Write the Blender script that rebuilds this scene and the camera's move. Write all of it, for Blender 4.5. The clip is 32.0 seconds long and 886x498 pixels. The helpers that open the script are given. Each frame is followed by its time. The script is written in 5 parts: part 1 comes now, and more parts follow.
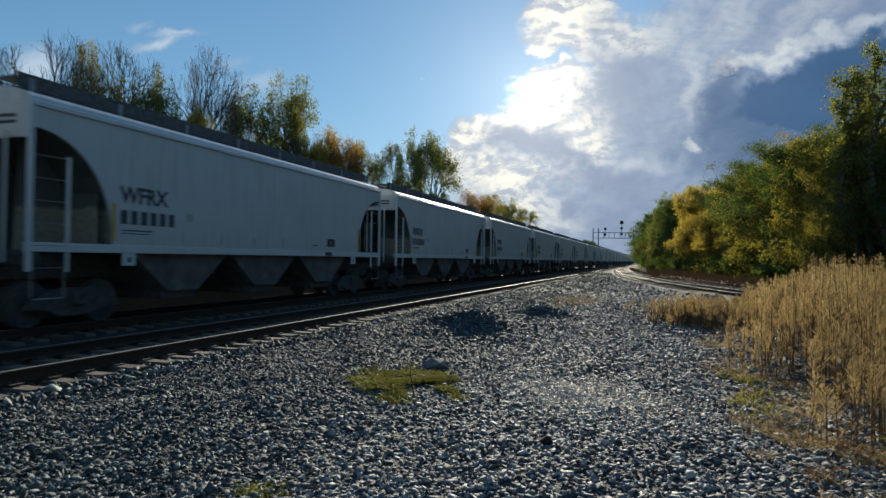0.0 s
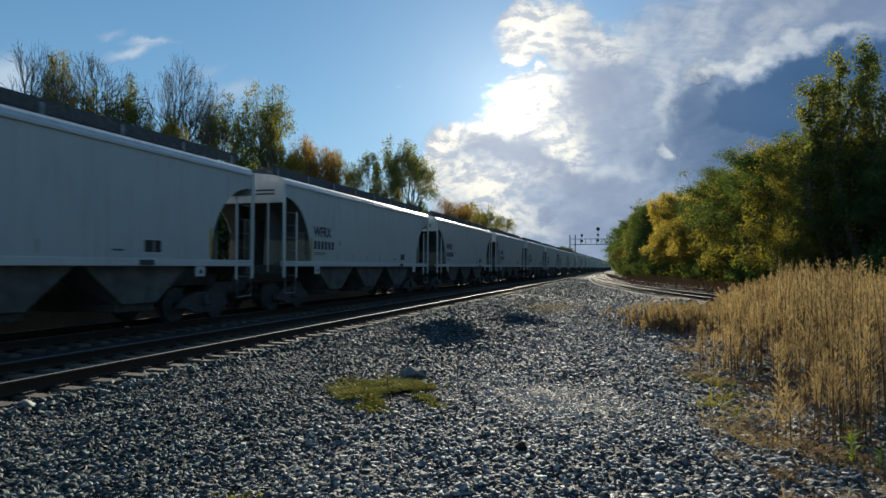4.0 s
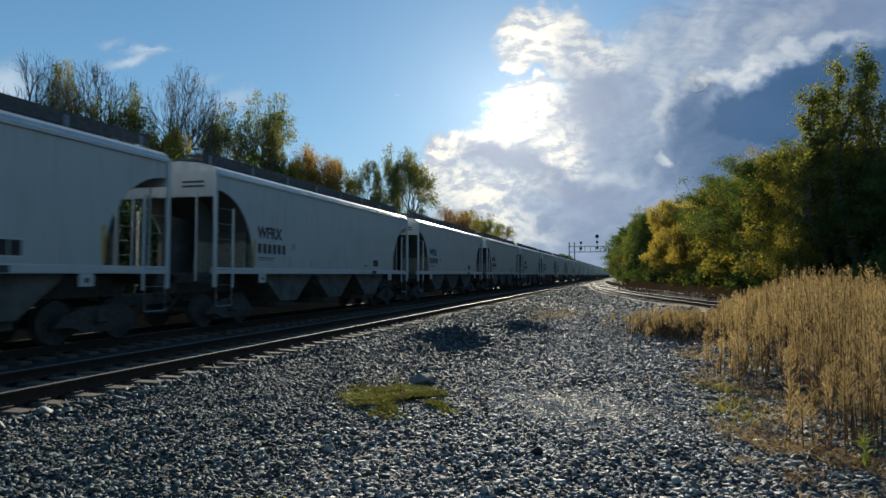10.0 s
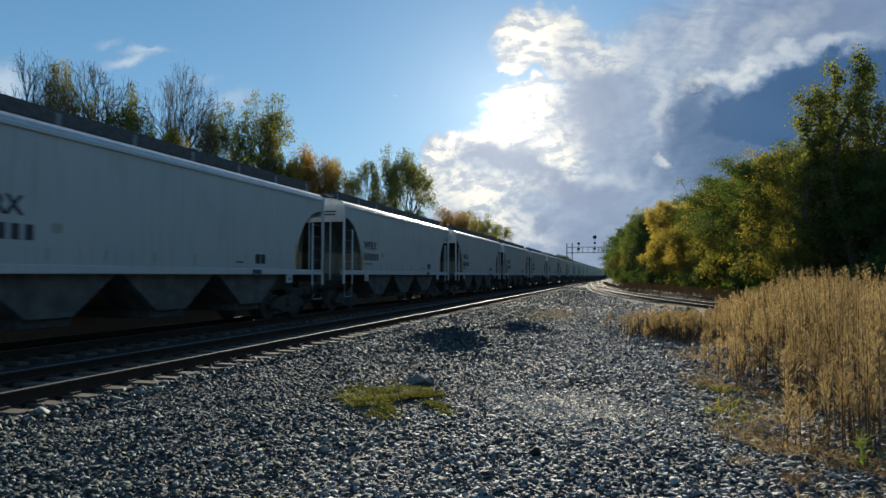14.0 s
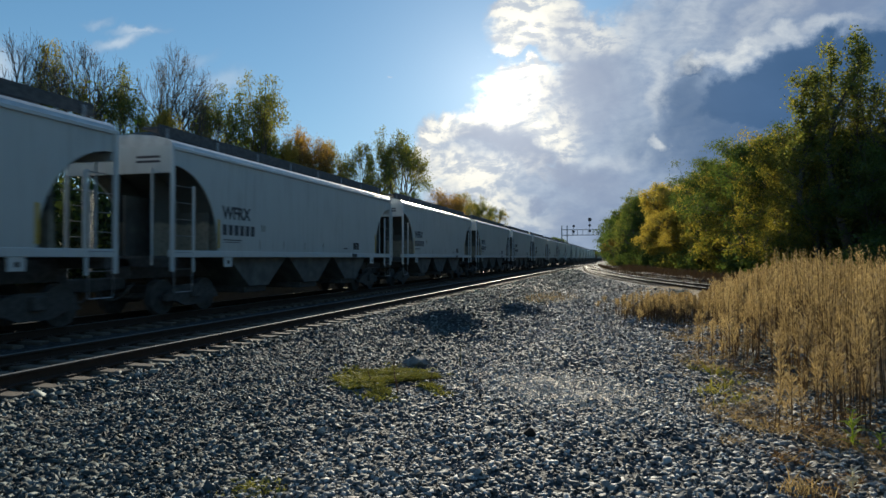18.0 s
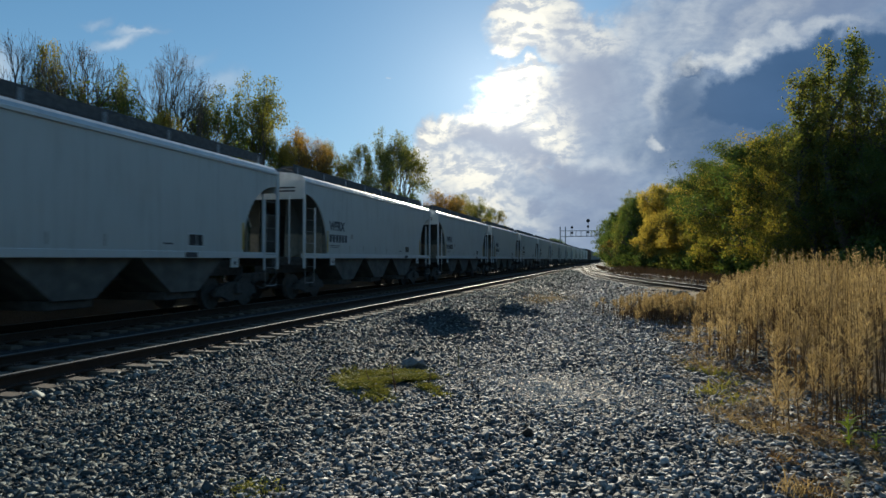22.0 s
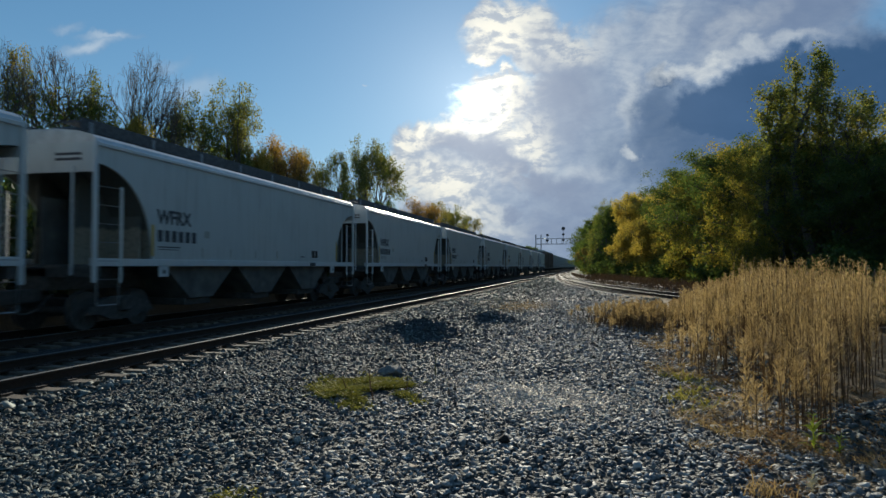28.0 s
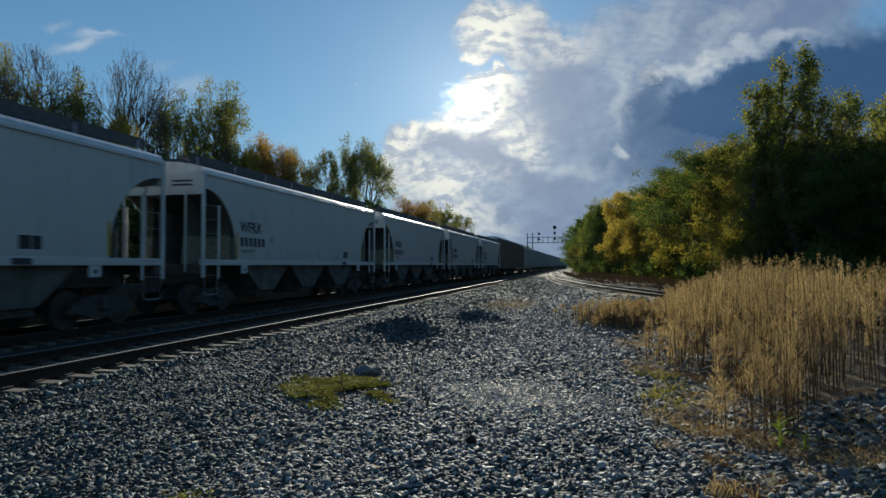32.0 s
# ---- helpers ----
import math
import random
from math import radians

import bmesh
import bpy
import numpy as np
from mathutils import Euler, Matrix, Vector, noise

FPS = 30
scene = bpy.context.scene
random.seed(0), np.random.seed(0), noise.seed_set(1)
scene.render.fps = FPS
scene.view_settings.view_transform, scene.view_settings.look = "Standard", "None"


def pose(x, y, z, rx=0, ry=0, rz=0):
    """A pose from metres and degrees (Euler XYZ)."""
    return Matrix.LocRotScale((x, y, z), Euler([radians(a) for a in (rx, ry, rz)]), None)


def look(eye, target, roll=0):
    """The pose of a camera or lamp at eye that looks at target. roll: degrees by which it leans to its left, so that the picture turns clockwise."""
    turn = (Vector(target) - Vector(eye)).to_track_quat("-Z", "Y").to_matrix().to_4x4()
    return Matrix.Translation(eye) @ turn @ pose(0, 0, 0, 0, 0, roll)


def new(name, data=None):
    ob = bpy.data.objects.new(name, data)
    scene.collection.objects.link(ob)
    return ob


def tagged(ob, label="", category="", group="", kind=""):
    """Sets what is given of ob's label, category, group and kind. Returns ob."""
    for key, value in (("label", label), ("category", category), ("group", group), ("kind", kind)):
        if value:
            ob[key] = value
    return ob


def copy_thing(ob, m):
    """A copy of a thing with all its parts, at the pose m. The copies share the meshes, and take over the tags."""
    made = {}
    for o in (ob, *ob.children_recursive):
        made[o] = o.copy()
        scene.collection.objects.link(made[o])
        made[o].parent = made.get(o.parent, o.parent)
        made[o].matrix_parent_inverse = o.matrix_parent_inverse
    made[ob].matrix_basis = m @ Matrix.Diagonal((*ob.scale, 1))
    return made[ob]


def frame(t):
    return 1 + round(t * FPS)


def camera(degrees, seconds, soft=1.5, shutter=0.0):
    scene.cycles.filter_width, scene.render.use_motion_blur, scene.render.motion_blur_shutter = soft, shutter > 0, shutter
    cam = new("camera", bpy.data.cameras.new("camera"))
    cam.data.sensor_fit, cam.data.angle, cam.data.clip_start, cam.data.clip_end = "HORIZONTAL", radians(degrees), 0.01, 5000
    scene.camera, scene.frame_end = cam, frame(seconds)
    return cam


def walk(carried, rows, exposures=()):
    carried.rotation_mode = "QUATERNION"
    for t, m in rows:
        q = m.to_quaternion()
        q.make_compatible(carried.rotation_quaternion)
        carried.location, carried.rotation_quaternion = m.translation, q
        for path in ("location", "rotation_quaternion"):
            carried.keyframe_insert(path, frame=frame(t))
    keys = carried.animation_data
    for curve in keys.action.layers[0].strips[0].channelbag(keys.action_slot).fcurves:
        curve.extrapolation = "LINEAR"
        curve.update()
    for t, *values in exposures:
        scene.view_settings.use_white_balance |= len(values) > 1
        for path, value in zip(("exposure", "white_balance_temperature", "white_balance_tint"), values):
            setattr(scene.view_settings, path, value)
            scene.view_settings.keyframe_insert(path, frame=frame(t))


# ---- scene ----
cam = camera(68.6, 32.0, soft=1.5, shutter=0.25)
walk(cam, [
    (0, pose(0.072, 0.230, 1.737, 90.84, -0.84, 17.77)),
    (0.5, pose(0.125, 0.253, 1.749, 91.13, -0.60, 17.31)),
    (1, pose(0.144, 0.206, 1.763, 91.25, -0.37, 16.90)),
    (1.5, pose(0.156, 0.192, 1.757, 91.14, -0.30, 16.39)),
    (2, pose(0.170, 0.193, 1.757, 91.16, -0.19, 16.09)),
    (2.5, pose(0.166, 0.194, 1.760, 91.29, -0.20, 15.93)),
    (3, pose(0.183, 0.228, 1.758, 91.40, -0.15, 15.87)),
    (3.5, pose(0.181, 0.194, 1.766, 91.43, -0.21, 15.96)),
    (5.5, pose(-0.014, -0.075, 1.751, 91.96, -0.12, 15.25)),
    (6, pose(-0.012, -0.040, 1.751, 91.86, 0.04, 15.34)),
    (6.5, pose(-0.020, -0.013, 1.748, 91.75, 0.14, 15.63)),
    (7, pose(-0.020, 0.012, 1.746, 91.71, 0.21, 16.00)),
    (7.5, pose(-0.020, 0.028, 1.750, 91.81, 0.12, 16.16)),
    (8, pose(-0.007, -0.003, 1.756, 92.07, 0.12, 16.01)),
    (8.5, pose(-0.002, -0.016, 1.754, 92.21, 0.02, 15.85)),
    (9, pose(0.001, -0.018, 1.755, 92.34, 0.02, 15.81)),
    (9.5, pose(-0.002, -0.021, 1.753, 92.35, -0.10, 15.77)),
    (10, pose(-0.008, -0.029, 1.755, 92.22, -0.12, 15.75)),
    (10.5, pose(-0.008, -0.023, 1.748, 92.08, -0.05, 15.74)),
    (11, pose(-0.014, -0.010, 1.747, 91.96, -0.01, 15.82)),
    (11.5, pose(-0.015, -0.010, 1.753, 91.88, -0.03, 15.89)),
    (12, pose(-0.006, 0.023, 1.745, 91.95, -0.06, 15.98)),
    (12.5, pose(-0.011, 0.010, 1.752, 92.07, -0.10, 15.90)),
    (13, pose(-0.018, -0.002, 1.757, 92.28, -0.17, 15.77)),
    (13.5, pose(-0.015, -0.023, 1.755, 92.35, -0.14, 15.69)),
    (14, pose(-0.014, -0.029, 1.754, 92.28, -0.16, 15.55)),
    (14.5, pose(-0.013, -0.036, 1.759, 92.19, -0.25, 15.42)),
    (16.5, pose(-0.015, -0.019, 1.750, 91.41, -0.03, 15.16)),
    (17, pose(-0.016, -0.031, 1.748, 91.21, -0.08, 15.15)),
    (17.5, pose(-0.018, -0.036, 1.752, 90.96, -0.11, 15.13)),
    (18, pose(-0.016, -0.025, 1.751, 90.75, -0.06, 15.12)),
    (18.5, pose(-0.012, -0.025, 1.741, 90.59, -0.16, 15.18)),
    (19, pose(-0.012, -0.043, 1.747, 90.50, -0.16, 15.21)),
    (19.5, pose(-0.014, -0.056, 1.745, 90.47, -0.28, 15.11)),
    (20, pose(-0.008, -0.064, 1.750, 90.44, -0.21, 14.97)),
    (20.5, pose(-0.007, -0.077, 1.753, 90.44, -0.19, 14.95)),
    (21, pose(-0.012, -0.064, 1.746, 90.48, -0.19, 14.95)),
    (21.5, pose(-0.013, -0.070, 1.753, 90.59, -0.19, 14.97)),
    (22, pose(-0.008, -0.049, 1.750, 90.84, -0.12, 14.98)),
    (22.5, pose(-0.016, -0.045, 1.749, 91.08, -0.22, 14.88)),
    (23, pose(-0.013, -0.073, 1.763, 91.26, -0.23, 14.73)),
    (23.5, pose(-0.011, -0.084, 1.757, 91.34, -0.34, 14.65)),
    (24, pose(-0.008, -0.105, 1.761, 91.36, -0.19, 14.56)),
    (24.5, pose(-0.008, -0.103, 1.760, 91.32, -0.22, 14.46)),
    (25, pose(-0.009, -0.089, 1.760, 91.38, -0.10, 14.31)),
    (25.5, pose(-0.017, -0.093, 1.759, 91.47, -0.07, 14.15)),
    (27.5, pose(-0.010, -0.129, 1.767, 91.56, -0.06, 13.31)),
    (28, pose(0.003, -0.135, 1.761, 91.52, -0.08, 12.89)),
    (28.5, pose(0.012, -0.155, 1.769, 91.40, -0.12, 12.40)),
    (29, pose(0.084, -0.139, 1.765, 91.23, -0.26, 12.16)),
    (29.5, pose(0.179, -0.046, 1.765, 91.27, -0.48, 12.26)),
    (30, pose(0.232, -0.015, 1.769, 91.36, -0.42, 12.52)),
    (30.5, pose(0.247, 0.002, 1.761, 91.40, -0.21, 12.72)),
    (31, pose(0.262, 0.006, 1.759, 91.41, -0.02, 12.83)),
    (31.5, pose(0.266, 0.019, 1.757, 91.41, 0.07, 12.78)),
    (32, pose(0.268, -0.008, 1.761, 91.41, 0.00, 12.24)),
], exposures=[(0, 0.30, 6250, 6), (14, 0.35, 6250, 6), (19, 0.32, 6300, 6), (25, 0.22, 6200, 5), (28, 0.15, 6150, 5), (32, 0.03, 5980, 4)])

# ======================= world and light =======================
SUN_AZ, SUN_EL = radians(-9.8), radians(14.3)      # azimuth from +Y towards +X
SUN_DIR = Vector((math.sin(SUN_AZ) * math.cos(SUN_EL), math.cos(SUN_AZ) * math.cos(SUN_EL), math.sin(SUN_EL)))


class Graph:
    """Short-hand for building node trees."""

    def __init__(self, tree):
        self.t = tree
        tree.nodes.clear()

    def node(self, kind, ins=None, **props):
        n = self.t.nodes.new(kind)
        if "operation" in props:
            n.operation = props["operation"]
        if "use_clamp" in props:
            n.use_clamp = props["use_clamp"]
        if "data_type" in props:
            n.data_type = props["data_type"]
        if "blend_type" in props:
            n.blend_type = props["blend_type"]
        if "interpolation_type" in props:
            n.interpolation_type = props["interpolation_type"]
        if "feature" in props:
            n.feature = props["feature"]
        for k, v in (ins or {}).items():
            if isinstance(v, bpy.types.NodeSocket):
                self.t.links.new(v, n.inputs[k])
            else:
                n.inputs[k].default_value = v
        return n

    def math(self, op, a, b=0.0, c=None, clamp=False):
        ins = {0: a, 1: b}
        if c is not None:
            ins[2] = c
        return self.node("ShaderNodeMath", ins, operation=op, use_clamp=clamp).outputs[0]

    def mix(self, f, a, b, blend="MIX"):
        n = self.node("ShaderNodeMix", None, data_type="RGBA", blend_type=blend)
        for k, v in ((0, f), (6, a), (7, b)):
            if isinstance(v, bpy.types.NodeSocket):
                self.t.links.new(v, n.inputs[k])
            else:
                n.inputs[k].default_value = v if k == 0 else (*v[:3], 1)
        return n.outputs[2]

    def ramp(self, f, *stops):
        n = self.node("ShaderNodeValToRGB", {0: f})
        els = n.color_ramp.elements
        while len(els) < len(stops):
            els.new(0.5)
        for e, (p, c) in zip(els, stops):
            e.position = p
            e.color = (c, c, c, 1) if isinstance(c, (int, float)) else (*c[:3], 1)
        return n.outputs[0]

    def smooth(self, x, lo, hi):
        return self.node("ShaderNodeMapRange", {0: x, 1: lo, 2: hi, 3: 0.0, 4: 1.0}, interpolation_type="SMOOTHSTEP").outputs[0]

    def noise(self, vec, scale, detail=4.0, rough=0.55, dist=0.0):
        return self.node("ShaderNodeTexNoise", {"Vector": vec, "Scale": scale, "Detail": detail, "Roughness": rough, "Distortion": dist}).outputs[0]


# Cloud masses on the plane y = 1 (across, up): centre, half sizes, tilt in degrees, softness, weight.
COVER = (
    (-0.020, 0.025, 0.300, 0.060, 0, 0.3, 1),
    (-0.100, 0.080, 0.100, 0.060, 0, 0.3, 1),
    (-0.119, 0.370, 0.068, 0.053, 0, 0.25, 1),
    (-0.050, 0.333, 0.080, 0.042, -10, 0.3, 1),
    (-0.150, 0.391, 0.034, 0.034, 0, 0.3, 1),
    (-0.145, 0.335, 0.037, 0.020, 0, 0.3, 1),
    (0.176, 0.191, 0.312, 0.210, 0, 0.12, 1),
    (0.230, 0.373, 0.173, 0.073, 0, 0.3, 1),
    (-0.137, 0.261, 0.063, 0.049, 25, 0.3, 1),
    (-0.186, 0.166, 0.117, 0.076, 15, 0.2, 1),
    (-0.259, 0.196, 0.049, 0.041, 20, 0.25, 1),
    (-0.287, 0.147, 0.045, 0.033, 20, 0.3, 1),
    (-0.213, 0.091, 0.105, 0.076, 0, 0.3, 1),
)
LIT = (
    (-0.128, 0.374, 0.063, 0.046, 0, 0.7, 0.95),
    (-0.050, 0.346, 0.052, 0.028, -15, 0.8, 0.75),
    (-0.156, 0.334, 0.034, 0.016, 0, 0.6, 0.9),
    (-0.112, 0.293, 0.031, 0.039, 60, 0.7, 1),
    (-0.154, 0.258, 0.069, 0.046, 25, 0.6, 1),
    (-0.243, 0.213, 0.048, 0.031, 22, 0.6, 1),
    (-0.294, 0.177, 0.038, 0.020, 38, 0.7, 1),
    (-0.181, 0.230, 0.038, 0.023, 0, 0.7, 0.9),
    (-0.107, 0.199, 0.040, 0.032, -25, 0.7, 0.9),
    (-0.084, 0.163, 0.022, 0.023, 0, 0.8, 0.8),
    (-0.240, 0.127, 0.070, 0.031, 0, 0.7, 0.95),
    (-0.198, 0.088, 0.059, 0.021, 0, 0.8, 0.85),
    (-0.128, 0.133, 0.037, 0.014, -12, 0.8, 0.55),
    (-0.137, 0.059, 0.044, 0.014, 0, 0.9, 0.5),
)
RIM = (
    (0.148, 0.298, 0.069, 0.014, 14, 0.8, 1),
    (0.233, 0.315, 0.075, 0.012, 12, 0.8, 0.6),
    (0.201, 0.345, 0.060, 0.018, 40, 0.95, 0.4),
    (0.107, 0.351, 0.051, 0.025, 40, 0.95, 0.45),
    (0.052, 0.269, 0.013, 0.052, -8, 0.9, 0.6),
    (0.053, 0.173, 0.013, 0.011, 0, 0.6, 0.8),
    (-0.010, 0.140, 0.038, 0.015, 0, 0.9, 0.4),
    (0.020, 0.336, 0.032, 0.024, 10, 0.9, 0.4),
)
HOLLOW = (
    (0.280, 0.372, 0.133, 0.048, 10, 0.9, 0.9),
    (-0.068, 0.309, 0.034, 0.044, 0, 0.95, 0.5),
    (-0.192, 0.189, 0.051, 0.018, -8, 0.7, 0.8),
    (-0.148, 0.162, 0.055, 0.019, -30, 0.7, 0.8),
    (-0.085, 0.123, 0.081, 0.021, -22, 0.7, 0.9),
    (-0.111, 0.082, 0.022, 0.010, 0, 0.6, 0.8),
    (-0.031, 0.100, 0.054, 0.029, 0, 0.9, 0.7),
    (-0.043, 0.263, 0.052, 0.064, 0, 0.95, 0.8),
    (-0.044, 0.053, 0.055, 0.034, 0, 0.9, 0.7),
    (-0.080, 0.371, 0.022, 0.009, -20, 0.8, 0.5),
)
SLATE = (
    (0.520, 0.255, 0.260, 0.100, 4, 0.3, 1),
    (0.260, 0.249, 0.180, 0.052, 12.5, 0.22, 1),
    (0.104, 0.278, 0.029, 0.018, 0, 0.35, 0.9),
    (0.212, 0.169, 0.166, 0.072, 0, 0.5, 0.85),
    (0.101, 0.216, 0.051, 0.061, 0, 0.6, 0.8),
)
GAPS = ((0.01, 0.425, 0.042, 0.026, 0, 0.5, 1), (-0.135, 0.312, 0.026, 0.008, 8, 0.6, 0.85))
SCRAPS = (
    (-0.89, 0.402, 0.060, 0.012, 12, 0.9, 1.0),
    (-0.855, 0.418, 0.050, 0.006, -4, 0.9, 0.9),
    (-1.20, 0.375, 0.070, 0.050, 0, 0.7, 1.0),
    (-0.94, 0.440, 0.030, 0.008, 0, 0.9, 0.6),
    (-0.67, 0.315, 0.050, 0.020, 0, 0.9, 0.7),
    (-0.73, 0.355, 0.035, 0.010, 10, 0.9, 0.45),
    (-0.352, 0.299, 0.005, 0.003, 0, 0.5, 0.7),
)


def make_world():
    w = bpy.data.worlds.new("sky")
    scene.world = w
    w.use_nodes = True
    g = Graph(w.node_tree)
    d = g.node("ShaderNodeTexCoord").outputs["Generated"]
    sky = g.node("ShaderNodeTexSky")
    sky.sky_type, sky.sun_disc, sky.sun_elevation, sky.sun_rotation = "NISHITA", False, SUN_EL, SUN_AZ
    sky.air_density, sky.dust_density, sky.ozone_density = 1.0, 0.05, 2.5
    sky_c = g.mix(1.0, sky.outputs[0], tuple(SKY_STRENGTH * c for c in SKY_TINT), "MULTIPLY")
    # the brightness rolls off softly towards the sun
    soft = g.mix(1.0, g.mix(1.0, sky_c, (1.0, 0.75, 0.5), "MULTIPLY"), (1.0, 1.0, 1.0), "ADD")
    sky_c = g.mix(1.0, sky_c, soft, "DIVIDE")
    X, Y, Z = g.node("ShaderNodeSeparateXYZ", {0: d}).outputs
    yy = g.math("MAXIMUM", Y, 0.12)
    u, v = g.math("DIVIDE", X, yy), g.math("DIVIDE", Z, yy)
    uv = g.node("ShaderNodeCombineXYZ", {0: u, 1: v, 2: 0.0}).outputs[0]

    def vec(op, a, b):
        return g.node("ShaderNodeVectorMath", {0: a, 1: b}, operation=op).outputs[0]

    def drift(scale, detail, amount):
        n = g.node("ShaderNodeTexNoise", {"Vector": uv, "Scale": scale, "Detail": detail, "Roughness": 0.6}).outputs["Color"]
        return vec("MULTIPLY", vec("SUBTRACT", n, (0.5, 0.5, 0.5)), (amount, amount, 0.0))

    # ragged outlines: the plane is pushed about at a large and a small scale
    ragged = vec("ADD", vec("ADD", uv, drift(9.0, 3.0, 0.10)), drift(38.0, 8.0, 0.050))

    def masses(table, where=ragged):
        m = None
        for cu, cv, ru, rv, tilt, edge, weight in table:
            p = g.node("ShaderNodeMapping", {0: where, 1: (cu, cv, 0.0), 2: (0.0, 0.0, radians(tilt)), 3: (ru, rv, 1.0)})
            p.vector_type = "TEXTURE"
            r = g.node("ShaderNodeVectorMath", {0: p.outputs[0]}, operation="LENGTH").outputs["Value"]
            b = g.node("ShaderNodeMapRange", {0: r, 1: 1.0 + edge, 2: 1.0 - edge, 3: 0.0, 4: weight}, interpolation_type="SMOOTHSTEP").outputs[0]
            m = b if m is None else g.math("MAXIMUM", m, b)
        return m

    scraps = masses(SCRAPS, vec("ADD", vec("ADD", uv, drift(7.0, 2.0, 0.05)), drift(26.0, 6.0, 0.035)))
    cover = g.math("MULTIPLY", masses(COVER), g.math("SUBTRACT", 1.0, masses(GAPS)))
    cover = g.math("MAXIMUM", cover, g.math("MULTIPLY", scraps, 0.55))
    to_sun = g.node("ShaderNodeVectorMath", {0: d, 1: tuple(SUN_DIR)}, operation="DOT_PRODUCT").outputs["Value"]
    ang = g.math("ARCCOSINE", g.math("MINIMUM", to_sun, 1.0))
    near = g.math("POWER", 2.718, g.math("MULTIPLY", ang, -7.0))
    # billows brighten on the side that faces the sun
    sun_uv = (SUN_DIR.x / SUN_DIR.y, SUN_DIR.z / SUN_DIR.y, 0.0)
    ahead = vec("ADD", uv, vec("MULTIPLY", g.node("ShaderNodeVectorMath", {0: vec("SUBTRACT", sun_uv, uv)}, operation="NORMALIZE").outputs[0], (0.010, 0.010, 0.0)))
    flat = vec("MULTIPLY", uv, (0.75, 1.25, 1.0))
    facing = g.math("SUBTRACT", g.noise(flat, 24.0, 7.0, 0.6, 0.4), g.noise(vec("MULTIPLY", ahead, (0.75, 1.25, 1.0)), 24.0, 7.0, 0.6, 0.4))
    billow = g.noise(flat, 11.0, 8.0, 0.58, 0.5)
    streaky = g.noise(vec("MULTIPLY", uv, (0.6, 2.0, 1.0)), 34.0, 6.0, 0.62, 0.6)
    fold = g.math("ADD", g.math("MULTIPLY_ADD", facing, 2.6, 0.5), g.math("ADD", g.math("MULTIPLY_ADD", billow, 0.9, -0.45), g.math("MULTIPLY_ADD", streaky, 0.7, -0.35)), clamp=True)
    hollow = masses(HOLLOW)
    lit = g.math("MULTIPLY", masses(LIT), g.math("SUBTRACT", 1.0, g.math("MULTIPLY", hollow, 0.97)))
    lit = g.math("MULTIPLY", lit, g.math("MULTIPLY_ADD", g.smooth(fold, 0.22, 0.70), 0.80, 0.25), clamp=True)
    rim = g.math("MULTIPLY", masses(RIM), g.math("MULTIPLY_ADD", fold, 0.7, 0.42), clamp=True)
    slate = masses(SLATE)
    body = g.mix(fold, (0.145, 0.215, 0.345), (0.28, 0.345, 0.445))
    body = g.mix(g.math("MULTIPLY", near, 0.7), body, (0.36, 0.385, 0.45))
    body = g.mix(g.math("MULTIPLY", hollow, 0.95), body, g.mix(near, (0.15, 0.20, 0.31), (0.22, 0.245, 0.34)))
    body = g.mix(slate, body, g.mix(billow, (0.030, 0.076, 0.162), (0.058, 0.118, 0.232)))
    glow_c = g.mix(rim, body, (0.56, 0.57, 0.58))
    glow_c = g.mix(lit, glow_c, g.mix(near, (0.54, 0.545, 0.53), (1.15, 1.0, 0.78)))
    glow_c = g.mix(g.math("MULTIPLY", scraps, 0.9), glow_c, (0.62, 0.64, 0.66))
    bg_sky = g.node("ShaderNodeBackground", {0: sky_c, 1: 1.0})
    bg_cloud = g.node("ShaderNodeBackground", {0: glow_c, 1: CLOUD_STRENGTH})
    mixed = g.node("ShaderNodeMixShader", {0: cover, 1: bg_sky.outputs[0], 2: bg_cloud.outputs[0]})
    # the veiled disc of the sun and its aureole
    disc = g.math("MULTIPLY", g.smooth(g.math("MULTIPLY_ADD", streaky, 0.07, g.math("MULTIPLY_ADD", fold, -0.03, ang)), 0.068, 0.018), 0.9)
    aur = g.math("MULTIPLY_ADD", g.math("POWER", 2.718, g.math("MULTIPLY", ang, -9.0)), 0.36, disc)
    bg_sun = g.node("ShaderNodeBackground", {0: (1.0, 0.95, 0.86, 1), 1: aur})
    add = g.node("ShaderNodeAddShader", {0: mixed.outputs[0], 1: bg_sun.outputs[0]})
    g.node("ShaderNodeOutputWorld", {0: add.outputs[0]})


SKY_TINT = (0.78, 1.02, 1.10)
SKY_STRENGTH, CLOUD_STRENGTH = 0.103, 1.0
make_world()
sun = new("sun", bpy.data.lights.new("sun", "SUN"))
sun.data.energy, sun.data.angle, sun.data.color = 5.0, radians(0.8), (1.0, 0.88, 0.70)
sun.matrix_world = look(SUN_DIR * 100, (0, 0, 0))

# ======================= plan =======================
RAIL_Z = 0.25                 # top of rail
TRACK_X = (-8.35, -12.36)     # centres of the two main tracks
GAUGE = 0.7525                # centre of track to centre of rail
CAR_LEN = 17.9                # over couplers


def main_x(y):
    """How far the main line has bent to the left at y."""
    return -max(0.0, y - 450.0) ** 2 / 3000.0


def siding_x(y):
    """Centre of the yard lead that curves away beside the weeds."""
    if y > 250:
        return TRACK_X[0] + main_x(y)
    if y > 85:
        k = (250 - y) / 165.0
        return TRACK_X[0] + (TRACK_X[0] * -1 - 2.85) * k * k
    e = 85 - y
    return -2.85 + 0.0667 * e + 0.0018 * e * e


